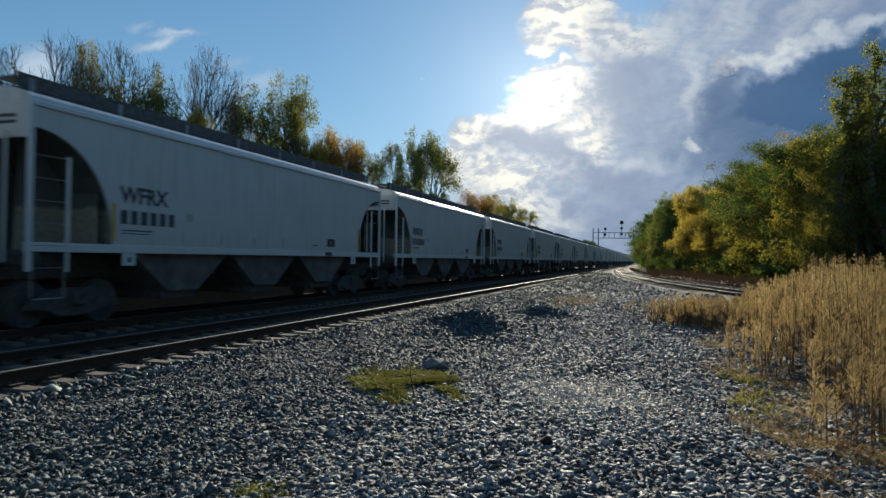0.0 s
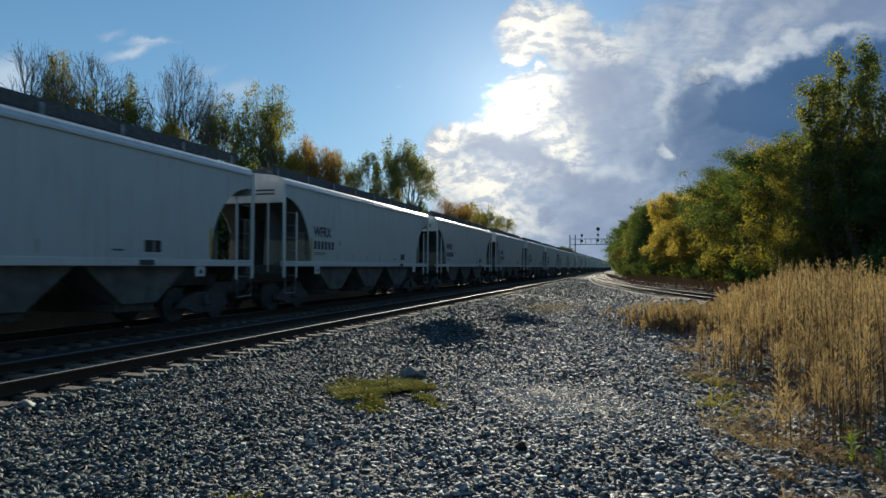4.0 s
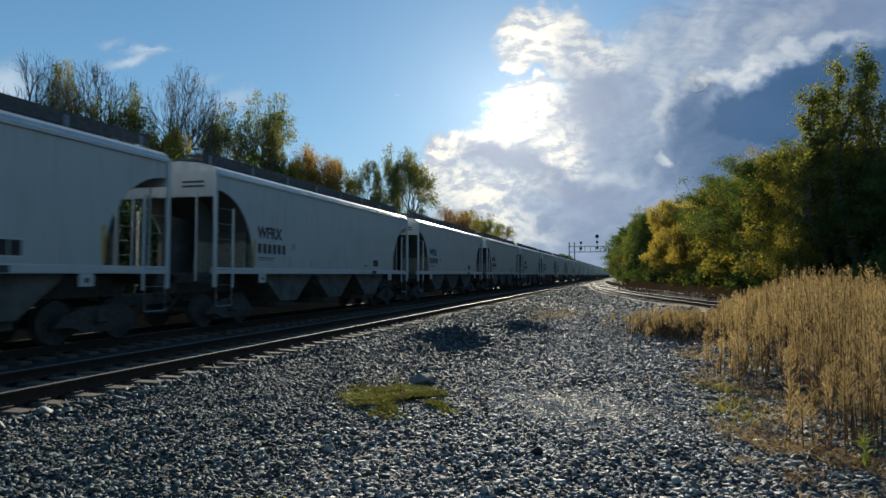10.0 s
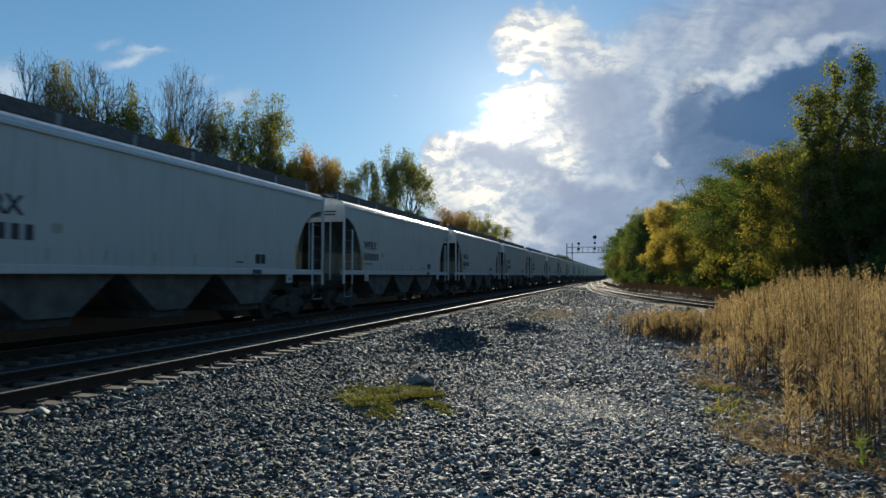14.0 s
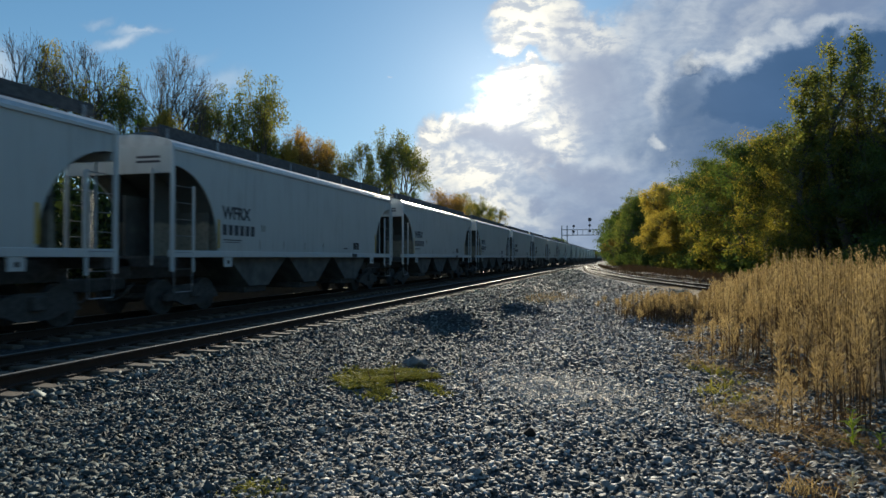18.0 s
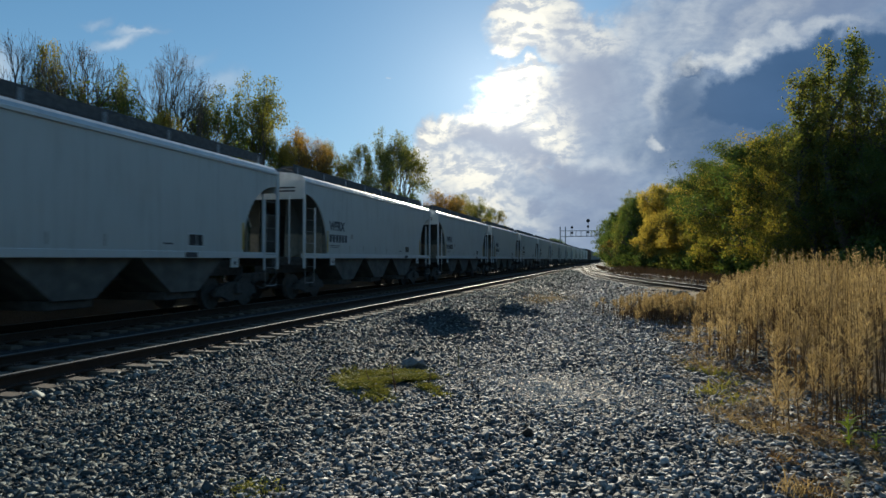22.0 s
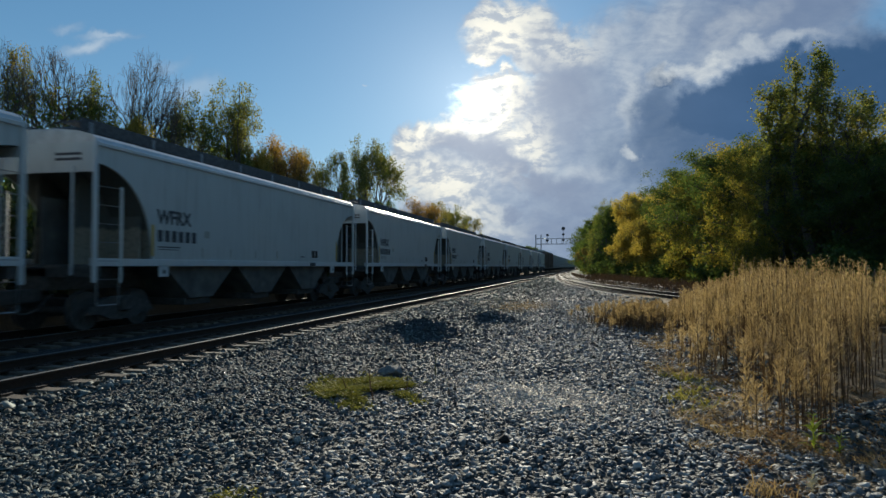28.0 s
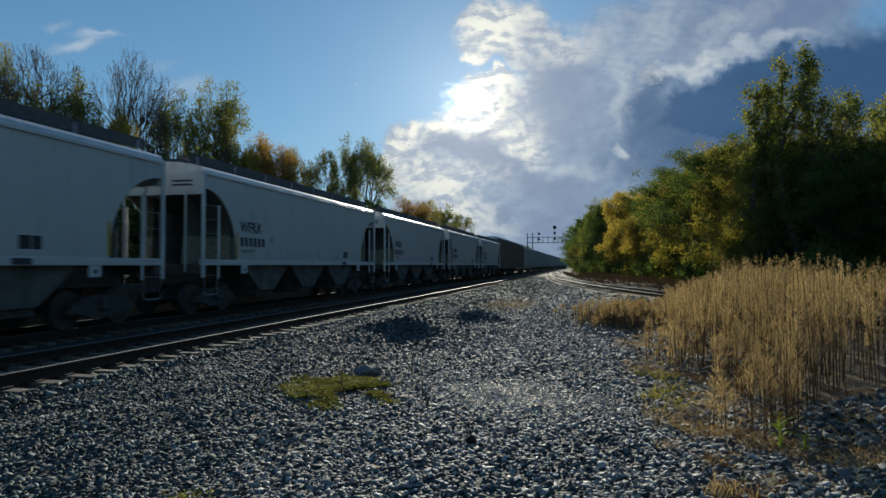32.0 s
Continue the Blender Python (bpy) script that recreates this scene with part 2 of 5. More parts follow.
def siding2_x(y):
    e = max(0.0, 108 - y)
    return siding_x(y) + 0.0022 * e * e if e < 45 else siding_x(y) + 4.45


def smoothstep(a, b, x):
    t = np.clip((x - a) / (b - a), 0, 1)
    return t * t * (3 - 2 * t)


def wave(x, y, s, k):
    """Cheap smooth noise for arrays."""
    return (np.sin(x * s + 1.7 * k) * np.cos(y * s * 0.83 + 2.3 * k) + 0.5 * np.sin(x * s * 2.3 + y * s * 1.7 + k)
            + 0.35 * np.cos(x * s * 4.1 - y * s * 3.3 + 2 * k)) / 1.85


def ground_z(x, y):
    """Height of the ground: two ballasted tracks, a rough shoulder, the service way and the weedy strip."""
    x, y = np.asarray(x, float), np.asarray(y, float)
    z = -0.17 + 0.035 * wave(x, y, 0.9, 1) + 0.02 * wave(x, y, 2.6, 2)
    bed = 0.005
    shoulder = smoothstep(-3.1, -5.2, x - 0.35 * wave(x, y, 0.5, 4))
    z = z + shoulder * (0.10 - 0.17 * 0 + 0.045 * wave(x, y, 1.5, 3))
    # the dumped heap of ballast with hollows
    z = z + 0.34 * np.exp(-((x + 3.3) / 1.0) ** 2 - ((y - 21.9) / 0.8) ** 2) + 0.34 * np.exp(-((x + 4.7) / 1.1) ** 2 - ((y - 17.3) / 0.8) ** 2)
    z = z + 0.12 * np.exp(-((x + 4.2) / 1.6) ** 2 - ((y - 19.5) / 3.5) ** 2) - 0.08 * np.exp(-((x + 3.9) / 1.2) ** 2 - ((y - 14.6) / 1.0) ** 2)
    k = smoothstep(-6.2, -6.95, x)
    z = z * (1 - k) + bed * k
    k = smoothstep(-14.4, -15.3, x)
    z = z * (1 - k) + (-0.15) * k
    # bank added behind the tracks, so that the view under the cars is dark
    k = smoothstep(-15.6, -18.6, x)
    z = z + k * (1.75 + 0.15 * wave(x, y, 0.6, 9))
    sx = np.interp(y, SIDE_Y, SIDE_X)
    k = np.exp(-(np.maximum(0, np.abs(x - sx) - 1.6) / 0.8) ** 2) * smoothstep(22, 30, y)
    z = z * (1 - k) + np.maximum(z, 0.0) * k
    k = smoothstep(1.2, 3.0, x) * (1 - smoothstep(20, 60, np.abs(y)))
    z = z + k * (0.10 + 0.05 * wave(x, y, 0.7, 7))
    # the spilled heap of coarse stone at the foot of the weeds
    z = z + 0.22 * smoothstep(2.2, 3.4, x) * smoothstep(0.6, -0.8, y - 8.2 - 1.05 * (x - 2.5))
    return z


SIDE_Y = np.arange(-50, 900, 5.0)
SIDE_X = np.array([siding_x(t) for t in SIDE_Y])


# ======================= materials =======================
def material(name, build):
    m = bpy.data.materials.new(name)
    m.use_nodes = True
    g = Graph(m.node_tree)
    out = build(g)
    g.node("ShaderNodeOutputMaterial", {0: out})
    return m


def bsdf(g, color, rough=0.7, metal=0.0, bump=None, strength=0.3, dist=0.02, spec=0.5):
    n = g.node("ShaderNodeBsdfPrincipled", {"Base Color": color if isinstance(color, bpy.types.NodeSocket) else (*color[:3], 1),
                                            "Roughness": rough, "Metallic": metal, "Specular IOR Level": spec})
    if bump is not None:
        b = g.node("ShaderNodeBump", {"Strength": strength, "Distance": dist, "Height": bump})
        g.t.links.new(b.outputs[0], n.inputs["Normal"])
    return n.outputs[0]


def obj_co(g):
    return g.node("ShaderNodeTexCoord").outputs["Object"]


def world_co(g):
    return g.node("ShaderNodeNewGeometry").outputs["Position"]


def island(g):
    return g.node("ShaderNodeNewGeometry").outputs["Random Per Island"]


def ob_random(g):
    return g.node("ShaderNodeObjectInfo").outputs["Random"]


def scaled(g, vec, sx, sy, sz):
    return g.node("ShaderNodeVectorMath", {0: vec, 1: (sx, sy, sz)}, operation="MULTIPLY").outputs[0]


def paint(base, dirt, amount=0.5, rough=0.45):
    """Weathered car paint with rain streaks and road dust."""
    def build(g):
        co = obj_co(g)
        streak = g.noise(scaled(g, co, 1.0, 2.2, 0.16), 3.0, 6, 0.6)
        patch = g.noise(co, 0.55, 5, 0.6)
        fine = g.noise(co, 22.0, 4, 0.6)
        z = g.node("ShaderNodeSeparateXYZ", {0: co}).outputs[2]
        low = g.smooth(g.math("MULTIPLY_ADD", patch, 1.2, z), 3.0, 1.6)
        f = g.math("MULTIPLY", g.smooth(g.math("ADD", streak, g.math("MULTIPLY", patch, 0.7)), 0.75, 1.25), amount)
        f = g.math("ADD", f, g.math("MULTIPLY", low, amount * 0.45), clamp=True)
        c = g.mix(f, base, dirt)
        c = g.mix(g.math("MULTIPLY", fine, 0.12), c, dirt)
        r = g.math("MULTIPLY_ADD", f, 0.3, rough)
        return bsdf(g, c, r, 0.0, fine, 0.08, 0.01)
    return build


def dusty(g):
    """Slope sheets: grimy grey steel, underside shade painted into the upper half, pale grain dust clinging to the
    lower half.
    """
    co = obj_co(g)
    z = g.node("ShaderNodeSeparateXYZ", {0: co}).outputs[2]
    n = g.noise(scaled(g, co, 1.0, 1.0, 0.4), 2.4, 6, 0.6)
    f = g.smooth(g.math("MULTIPLY_ADD", n, 0.5, z), 2.72, 2.62)
    c = g.mix(f, (0.10, 0.105, 0.095), (0.30, 0.27, 0.21))
    c = g.mix(g.math("MULTIPLY", g.smooth(g.noise(co, 9.0, 4), 0.45, 0.7), 0.5), c, (0.09, 0.085, 0.07))
    return bsdf(g, c, 0.85)


def plain(color, rough=0.6, metal=0.0, vary=0.35, scale=9.0):
    def build(g):
        co = obj_co(g)
        n = g.noise(co, scale, 6, 0.62)
        c = g.mix(g.smooth(n, 0.3, 0.75), tuple(v * (1 - vary) for v in color), tuple(min(1, v * (1 + vary)) for v in color))
        return bsdf(g, c, rough, metal, n, 0.25, 0.01)
    return build


def rail_steel(g):
    """Rust on web and foot, polished running surface on top."""
    nz = g.node("ShaderNodeSeparateXYZ", {0: g.node("ShaderNodeNewGeometry").outputs["Normal"]}).outputs[2]
    z = g.node("ShaderNodeSeparateXYZ", {0: obj_co(g)}).outputs[2]
    n = g.noise(obj_co(g), 14.0, 6, 0.6)
    top = g.math("MULTIPLY", g.smooth(nz, 0.6, 0.9), g.smooth(z, RAIL_Z - 0.02, RAIL_Z - 0.008))
    c = g.mix(n, (0.032, 0.021, 0.016), (0.075, 0.048, 0.033))
    c = g.mix(top, c, (0.20, 0.20, 0.195))
    return bsdf(g, c, g.math("MULTIPLY_ADD", top, -0.22, 0.85), g.math("MULTIPLY", top, 0.5), spec=0.25)


def old_wood(g):
    co = obj_co(g)
    grain = g.noise(scaled(g, co, 0.6, 14.0, 14.0), 3.0, 6, 0.65)
    c = g.mix(grain, (0.055, 0.042, 0.032), (0.21, 0.165, 0.12))
    c = g.mix(g.math("MULTIPLY", ob_random(g), 0.5), c, (0.16, 0.13, 0.10))
    return bsdf(g, c, 0.88, 0.0, grain, 0.5, 0.01)


def stone_mat(g):
    r = island(g)
    n = g.noise(world_co(g), 60.0, 3, 0.6)
    c = g.ramp(r, (0.0, (0.070, 0.071, 0.068)), (0.35, (0.165, 0.167, 0.160)), (0.65, (0.31, 0.31, 0.295)), (0.93, (0.63, 0.62, 0.58)), (1.0, (0.24, 0.18, 0.13)))
    c = g.mix(g.math("MULTIPLY", n, 0.35), c, (0.09, 0.09, 0.09))
    # dark trap rock on the shoulder, paler worn stone on the service way
    x = g.node("ShaderNodeSeparateXYZ", {0: world_co(g)}).outputs[0]
    # corner darkness on the shoulder and weed shade on the spill are painted in
    shaded = g.smooth(g.math("ADD", x, g.math("MULTIPLY", g.noise(world_co(g), 0.8, 3), 2.0)), -0.8, -3.2)
    shaded = g.math("MAXIMUM", shaded, g.smooth(x, 2.2, 2.6))
    c = g.mix(g.math("MULTIPLY", shaded, 0.9), c, g.mix(1.0, c, (0.46, 0.53, 0.53), "MULTIPLY"))
    return bsdf(g, c, 0.75, 0.0, n, 0.3, 0.012, 0.18)


def ground_mat(g):
    """Crushed stone between the tracks, turning to sandy fines and litter under the weeds."""
    p = world_co(g)
    x, y, z = g.node("ShaderNodeSeparateXYZ", {0: p}).outputs
    vor = g.node("ShaderNodeTexVoronoi", {"Vector": p, "Scale": 17.0}, feature="F1")
    cell = g.node("ShaderNodeSeparateColor", {0: vor.outputs["Color"]}).outputs[0]
    dist = vor.outputs["Distance"]
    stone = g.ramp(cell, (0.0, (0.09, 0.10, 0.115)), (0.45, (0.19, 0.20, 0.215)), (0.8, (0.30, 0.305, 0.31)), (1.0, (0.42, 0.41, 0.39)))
    # shade in the gaps between stones is painted dark into the colour
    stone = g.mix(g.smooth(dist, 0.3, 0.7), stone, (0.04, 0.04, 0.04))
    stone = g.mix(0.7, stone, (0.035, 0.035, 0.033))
    big = g.noise(p, 0.55, 5, 0.6)
    mid = g.noise(p, 3.2, 6, 0.62)
    fine = g.noise(p, 40.0, 5, 0.65)
    sand = g.mix(fine, (0.42, 0.36, 0.285), (0.68, 0.59, 0.475))
    straw = g.mix(g.noise(p, 26.0, 6, 0.7), (0.10, 0.065, 0.035), (0.34, 0.24, 0.12))
    # sandy fines in the worn middle of the way
    way = g.smooth(g.math("ADD", g.math("POWER", g.math("MULTIPLY", g.math("ADD", x, 0.8), 0.75), 2.0), g.math("MULTIPLY_ADD", mid, 1.2, g.math("POWER", g.math("MULTIPLY", g.math("SUBTRACT", y, 9.7), 0.68), 2.0))), 1.7, 0.7)
    c = g.mix(g.math("MULTIPLY", way, 0.95), stone, sand)
    edge = g.math("ADD", g.math("MULTIPLY_ADD", big, 1.6, -0.8), g.math("MULTIPLY_ADD", mid, 1.4, -0.7))
    weedy = g.math("MULTIPLY", g.smooth(g.math("ADD", x, edge), 1.2, 2.4), 0.8)
    # ground behind the train darkened: the shade under the cars is in this colour
    far_l = g.smooth(g.math("ADD", x, edge), -15.0, -16.0)
    litter = g.mix(g.noise(p, 18.0, 6, 0.7), (0.035, 0.03, 0.02), (0.11, 0.08, 0.05))
    c = g.mix(weedy, c, straw)
    c = g.mix(far_l, c, litter)
    side = g.math("ADD", g.math("MULTIPLY", g.math("SUBTRACT", 1.0, g.smooth(dist, 0.0, 0.7)), 1.0), g.math("MULTIPLY", fine, 0.4))
    return bsdf(g, c, 0.85, 0.0, side, 0.9, 0.035, 0.3)


def leaf_mat(name, *cols, glow=0.52):
    """Thin leaves: reflect and let the low sun through."""
    def build(g):
        r = island(g)
        n = g.noise(obj_co(g), 0.55, 3, 0.5)
        f = g.math("ADD", g.math("MULTIPLY", r, 0.55), g.math("MULTIPLY_ADD", n, 1.5, -0.5), clamp=True)
        k = len(cols) - 1
        c = g.ramp(f, *[(i / k, c) for i, c in enumerate(cols)])
        a = g.node("ShaderNodeBsdfDiffuse", {0: c}).outputs[0]
        b = g.node("ShaderNodeBsdfTranslucent", {0: g.mix(1.0, c, (1.25, 1.2, 0.7), "MULTIPLY")}).outputs[0]
        s = g.node("ShaderNodeBsdfGlossy", {0: (0.5, 0.5, 0.5, 1), 1: 0.5}).outputs[0]
        m = g.node("ShaderNodeMixShader", {0: glow, 1: a, 2: b}).outputs[0]
        return g.node("ShaderNodeMixShader", {0: 0.04, 1: m, 2: s}).outputs[0]
    return material(name, build)


M_STONE = material("ballast_stone", stone_mat)
def fines_mat(g):
    c = g.ramp(island(g), (0.0, (0.42, 0.36, 0.28)), (0.5, (0.66, 0.57, 0.46)), (1.0, (0.84, 0.75, 0.63)))
    return bsdf(g, c, 0.85, spec=0.2)


M_FINES = material("pale_fine_gravel", fines_mat)
M_GROUND = material("ground", ground_mat)
M_RAIL = material("rail_steel", rail_steel)
M_WOOD = material("weathered_timber", old_wood)
M_PLATE = material("rusty_plate", plain((0.09, 0.06, 0.045), 0.85))
M_WHITE = material("pale_grey_car_paint", paint((0.55, 0.58, 0.57), (0.28, 0.285, 0.265), 0.45, 0.36))
M_SILL = material("sill_paint", paint((0.62, 0.65, 0.65), (0.38, 0.385, 0.37), 0.35))
M_ROOF = material("galvanised_roof", plain((0.55, 0.56, 0.56), 0.38, 0.35, 0.15, 4.0))
M_SLOPE = material("shaded_dusty_slope", dusty)
M_BAY = material("grimy_bay_steel", plain((0.115, 0.115, 0.105), 0.85, 0, 0.35, 2.0))
M_GRATE = material("dark_grating", plain((0.10, 0.10, 0.10), 0.7, 0.2))
M_IRON = material("grimy_iron", plain((0.078, 0.075, 0.070), 0.85))
M_BLACK = material("black_stencil", plain((0.02, 0.02, 0.022), 0.6, 0, 0.2))
M_INK = material("faded_black_lettering", plain((0.05, 0.055, 0.065), 0.65, 0, 0.3, 30))
M_YELLOW = material("yellow_reflector", plain((0.55, 0.36, 0.05), 0.4, 0, 0.3, 20))
M_FADED = material("faded_marking", plain((0.40, 0.40, 0.36), 0.6, 0, 0.3, 20))
M_BROWN = material("brown_car_paint", paint((0.17, 0.115, 0.085), (0.12, 0.10, 0.085), 0.5))
M_GREY = material("grey_car_paint", paint((0.42, 0.42, 0.41), (0.25, 0.24, 0.22), 0.5))
M_GALV = material("galvanised_steel", plain((0.30, 0.31, 0.32), 0.5, 0.6, 0.2))
M_BARK = material("bark", plain((0.12, 0.10, 0.08), 0.9, 0, 0.45, 12))
M_LENS = material("signal_lens", plain((0.05, 0.06, 0.05), 0.2, 0, 0.1))
L_GREEN = leaf_mat("green_leaves", (0.045, 0.085, 0.028), (0.085, 0.13, 0.036), (0.17, 0.19, 0.045))
L_TURN = leaf_mat("turning_leaves", (0.06, 0.095, 0.026), (0.14, 0.16, 0.036), (0.31, 0.26, 0.05), (0.44, 0.33, 0.06), glow=0.56)
L_GOLD = leaf_mat("golden_leaves", (0.18, 0.165, 0.04), (0.38, 0.30, 0.07), (0.56, 0.42, 0.11), glow=0.6)
L_RUST = leaf_mat("rusty_leaves", (0.13, 0.10, 0.03), (0.34, 0.20, 0.05), (0.50, 0.33, 0.09), glow=0.58)
L_OLIVE = leaf_mat("olive_leaves", (0.08, 0.115, 0.032), (0.17, 0.19, 0.05), (0.36, 0.31, 0.08), glow=0.6)
# bushes behind the train: the deep shade there is put into the leaf colour
L_SHADE = leaf_mat("shade_dark_leaves", (0.022, 0.038, 0.016), (0.05, 0.07, 0.026), glow=0.3)
L_DRY = leaf_mat("last_brown_leaves", (0.10, 0.07, 0.035), (0.26, 0.17, 0.07), glow=0.45)
L_SPROUT = leaf_mat("fresh_leaves", (0.26, 0.34, 0.06), (0.44, 0.52, 0.11), glow=0.6)
L_STALK = leaf_mat("olive_stalk", (0.09, 0.10, 0.04), (0.15, 0.15, 0.06), glow=0.1)
L_MOSS = leaf_mat("moss", (0.13, 0.13, 0.03), (0.27, 0.26, 0.06), (0.44, 0.40, 0.13), glow=0.35)
L_PALE = leaf_mat("withered_white", (0.45, 0.42, 0.34), (0.70, 0.68, 0.60), glow=0.3)
L_STRAW = leaf_mat("straw", (0.17, 0.12, 0.08), (0.32, 0.235, 0.155), (0.50, 0.39, 0.28), glow=0.56)
L_STEM = leaf_mat("dry_stems", (0.06, 0.036, 0.022), (0.16, 0.105, 0.065), glow=0.1)
L_LITTER = leaf_mat("fallen_litter", (0.10, 0.055, 0.025), (0.27, 0.145, 0.055), (0.44, 0.28, 0.12), glow=0.3)
M_CLOD = material("dark_earth", plain((0.035, 0.028, 0.022), 0.95, 0, 0.4, 40.0))
M_LUMP = material("old_concrete", plain((0.24, 0.225, 0.20), 0.9, 0, 0.35, 14.0))


# ======================= mesh helpers =======================
def mesh_of(name, verts, faces, mat, smooth=False):
    me = bpy.data.meshes.new(name)
    me.from_pydata([tuple(v) for v in verts], [], faces)
    me.materials.append(mat)
    if smooth:
        me.shade_smooth()
    return me


def mesh_quads(name, verts, quads, mat):
    """A large mesh of quads or triangles from arrays."""
    me = bpy.data.meshes.new(name)
    verts = np.asarray(verts, np.float32)
    quads = np.asarray(quads, np.int32)
    n, k = quads.shape
    me.vertices.add(len(verts))
    me.vertices.foreach_set("co", verts.ravel())
    me.loops.add(n * k)
    me.loops.foreach_set("vertex_index", quads.ravel())
    me.polygons.add(n)
    me.polygons.foreach_set("loop_start", np.arange(0, n * k, k, dtype=np.int32))
    me.update(calc_edges=True)
    me.materials.append(mat)
    return me


def put(name, me, parent=None, m=None):
    ob = new(name, me)
    if parent:
        ob.parent = parent
    if m is not None:
        ob.matrix_local = m
    return ob


def part(name, bm, mat, parent, label="", smooth=False):
    """Links a bmesh as one mesh object under a thing or a part."""
    me = bpy.data.meshes.new(name)
    bm.normal_update()
    bm.to_mesh(me)
    bm.free()
    me.materials.append(mat)
    if smooth:
        me.shade_smooth()
    ob = put(name, me, parent)
    if label:
        ob["label"] = label
    return ob


def box(bm, x0, y0, z0, x1, y1, z1, bevel=0.0):
    m = Matrix.LocRotScale(((x0 + x1) / 2, (y0 + y1) / 2, (z0 + z1) / 2), None, (abs(x1 - x0), abs(y1 - y0), abs(z1 - z0)))
    r = bmesh.ops.create_cube(bm, size=1.0, matrix=m)
    if bevel:
        es = {e for v in r["verts"] for e in v.link_edges}
        bmesh.ops.bevel(bm, geom=list(es), offset=bevel, segments=1, affect="EDGES")
    return bm


def boxes(*specs, bevel=0.0):
    bm = bmesh.new()
    for s in specs:
        box(bm, *s, bevel=bevel)
    return bm


def tube(bm, a, b, r, r2=None, seg=8):
    a, b = Vector(a), Vector(b)
    d = b - a
    m = Matrix.Translation((a + b) / 2) @ d.to_track_quat("Z", "Y").to_matrix().to_4x4()
    bmesh.ops.create_cone(bm, cap_ends=True, segments=seg, radius1=r, radius2=r if r2 is None else r2, depth=d.length, matrix=m)
    return bm


def bent_tube(pts, r, seg=6):
    """One tube along a line of points."""
    bm = bmesh.new()
    pts = [Vector(p) for p in pts]
    rings = []
    for i, p in enumerate(pts):
        d = (pts[min(i + 1, len(pts) - 1)] - pts[max(i - 1, 0)]).normalized()
        q = d.to_track_quat("Z", "Y")
        rings.append([bm.verts.new(p + q @ Vector((r * math.cos(2 * math.pi * k / seg), r * math.sin(2 * math.pi * k / seg), 0))) for k in range(seg)])
    for a, b in zip(rings, rings[1:]):
        for k in range(seg):
            bm.faces.new((a[k], a[(k + 1) % seg], b[(k + 1) % seg], b[k]))
    bm.faces.new(rings[0][::-1])
    bm.faces.new(rings[-1])
    return bm


def prism(bm, outline, axis, lo, hi):
    """Extrudes a closed outline (two coordinates) between lo and hi along axis x or y."""
    def at(p, k):
        return (k, p[0], p[1]) if axis == "x" else (p[0], k, p[1])
    a = [bm.verts.new(at(p, lo)) for p in outline]
    b = [bm.verts.new(at(p, hi)) for p in outline]
    n = len(outline)
    bm.faces.new(a)
    bm.faces.new(b[::-1])
    for i in range(n):
        j = (i + 1) % n
        bm.faces.new((a[j], a[i], b[i], b[j]))
    bmesh.ops.recalc_face_normals(bm, faces=bm.faces[:])
    return bm


# ======================= ground =======================
def spaced(lo, hi, step, reach, grow=1.16):
    mid = list(np.arange(lo, hi + step / 2, step))
    s, right = step, [mid[-1]]
    while right[-1] < reach:
        s *= grow
        right.append(right[-1] + s)
    s, left = step, [mid[0]]
    while left[-1] > -reach:
        s *= grow
        left.append(left[-1] - s)
    return np.array(left[:0:-1] + mid + right[1:])


def make_ground():
    xs = spaced(-18.0, 8.0, 0.2, 2500)
    ys = spaced(1.0, 34.0, 0.2, 2500, 1.12)
    gx, gy = np.meshgrid(xs, ys, indexing="ij")
    gz = ground_z(gx, gy)
    nx, ny = len(xs), len(ys)
    verts = np.stack([gx, gy, gz], -1).reshape(-1, 3)
    i = np.arange((nx - 1) * (ny - 1))
    a = (i // (ny - 1)) * ny + i % (ny - 1)
    quads = np.stack([a, a + ny, a + ny + 1, a + 1], -1)
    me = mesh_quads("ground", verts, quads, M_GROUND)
    me.shade_smooth()
    return tagged(put("ground", me), "crushed grey stone ground with sandy and weedy patches", "ground", kind="structure")


ground = make_ground()


# ======================= tracks =======================
RAIL_SECTION = [(-0.07, -0.17), (0.07, -0.17), (0.07, -0.155), (0.012, -0.135), (0.012, -0.05), (0.036, -0.04), (0.036, -0.006),
                (0.028, 0.0), (-0.028, 0.0), (-0.036, -0.006), (-0.036, -0.04), (-0.012, -0.05), (-0.012, -0.135), (-0.07, -0.155)]


def sweep_rail(parent, fx, ys, off):
    """One rail along the line x = fx(y), shifted sideways by off."""
    verts, faces, n = [], [], len(RAIL_SECTION)
    for y in ys:
        s = (fx(y + 0.5) - fx(y - 0.5))
        ln = math.hypot(1, s)
        for px, pz in RAIL_SECTION:
            verts.append((fx(y) + (off + px) / ln, y - (off + px) * s / ln, RAIL_Z + pz))
    for k in range(len(ys) - 1):
        for i in range(n):
            j = (i + 1) % n
            faces.append((k * n + i, k * n + j, (k + 1) * n + j, (k + 1) * n + i))
    return put("rail", mesh_of("rail", verts, faces, M_RAIL), parent)


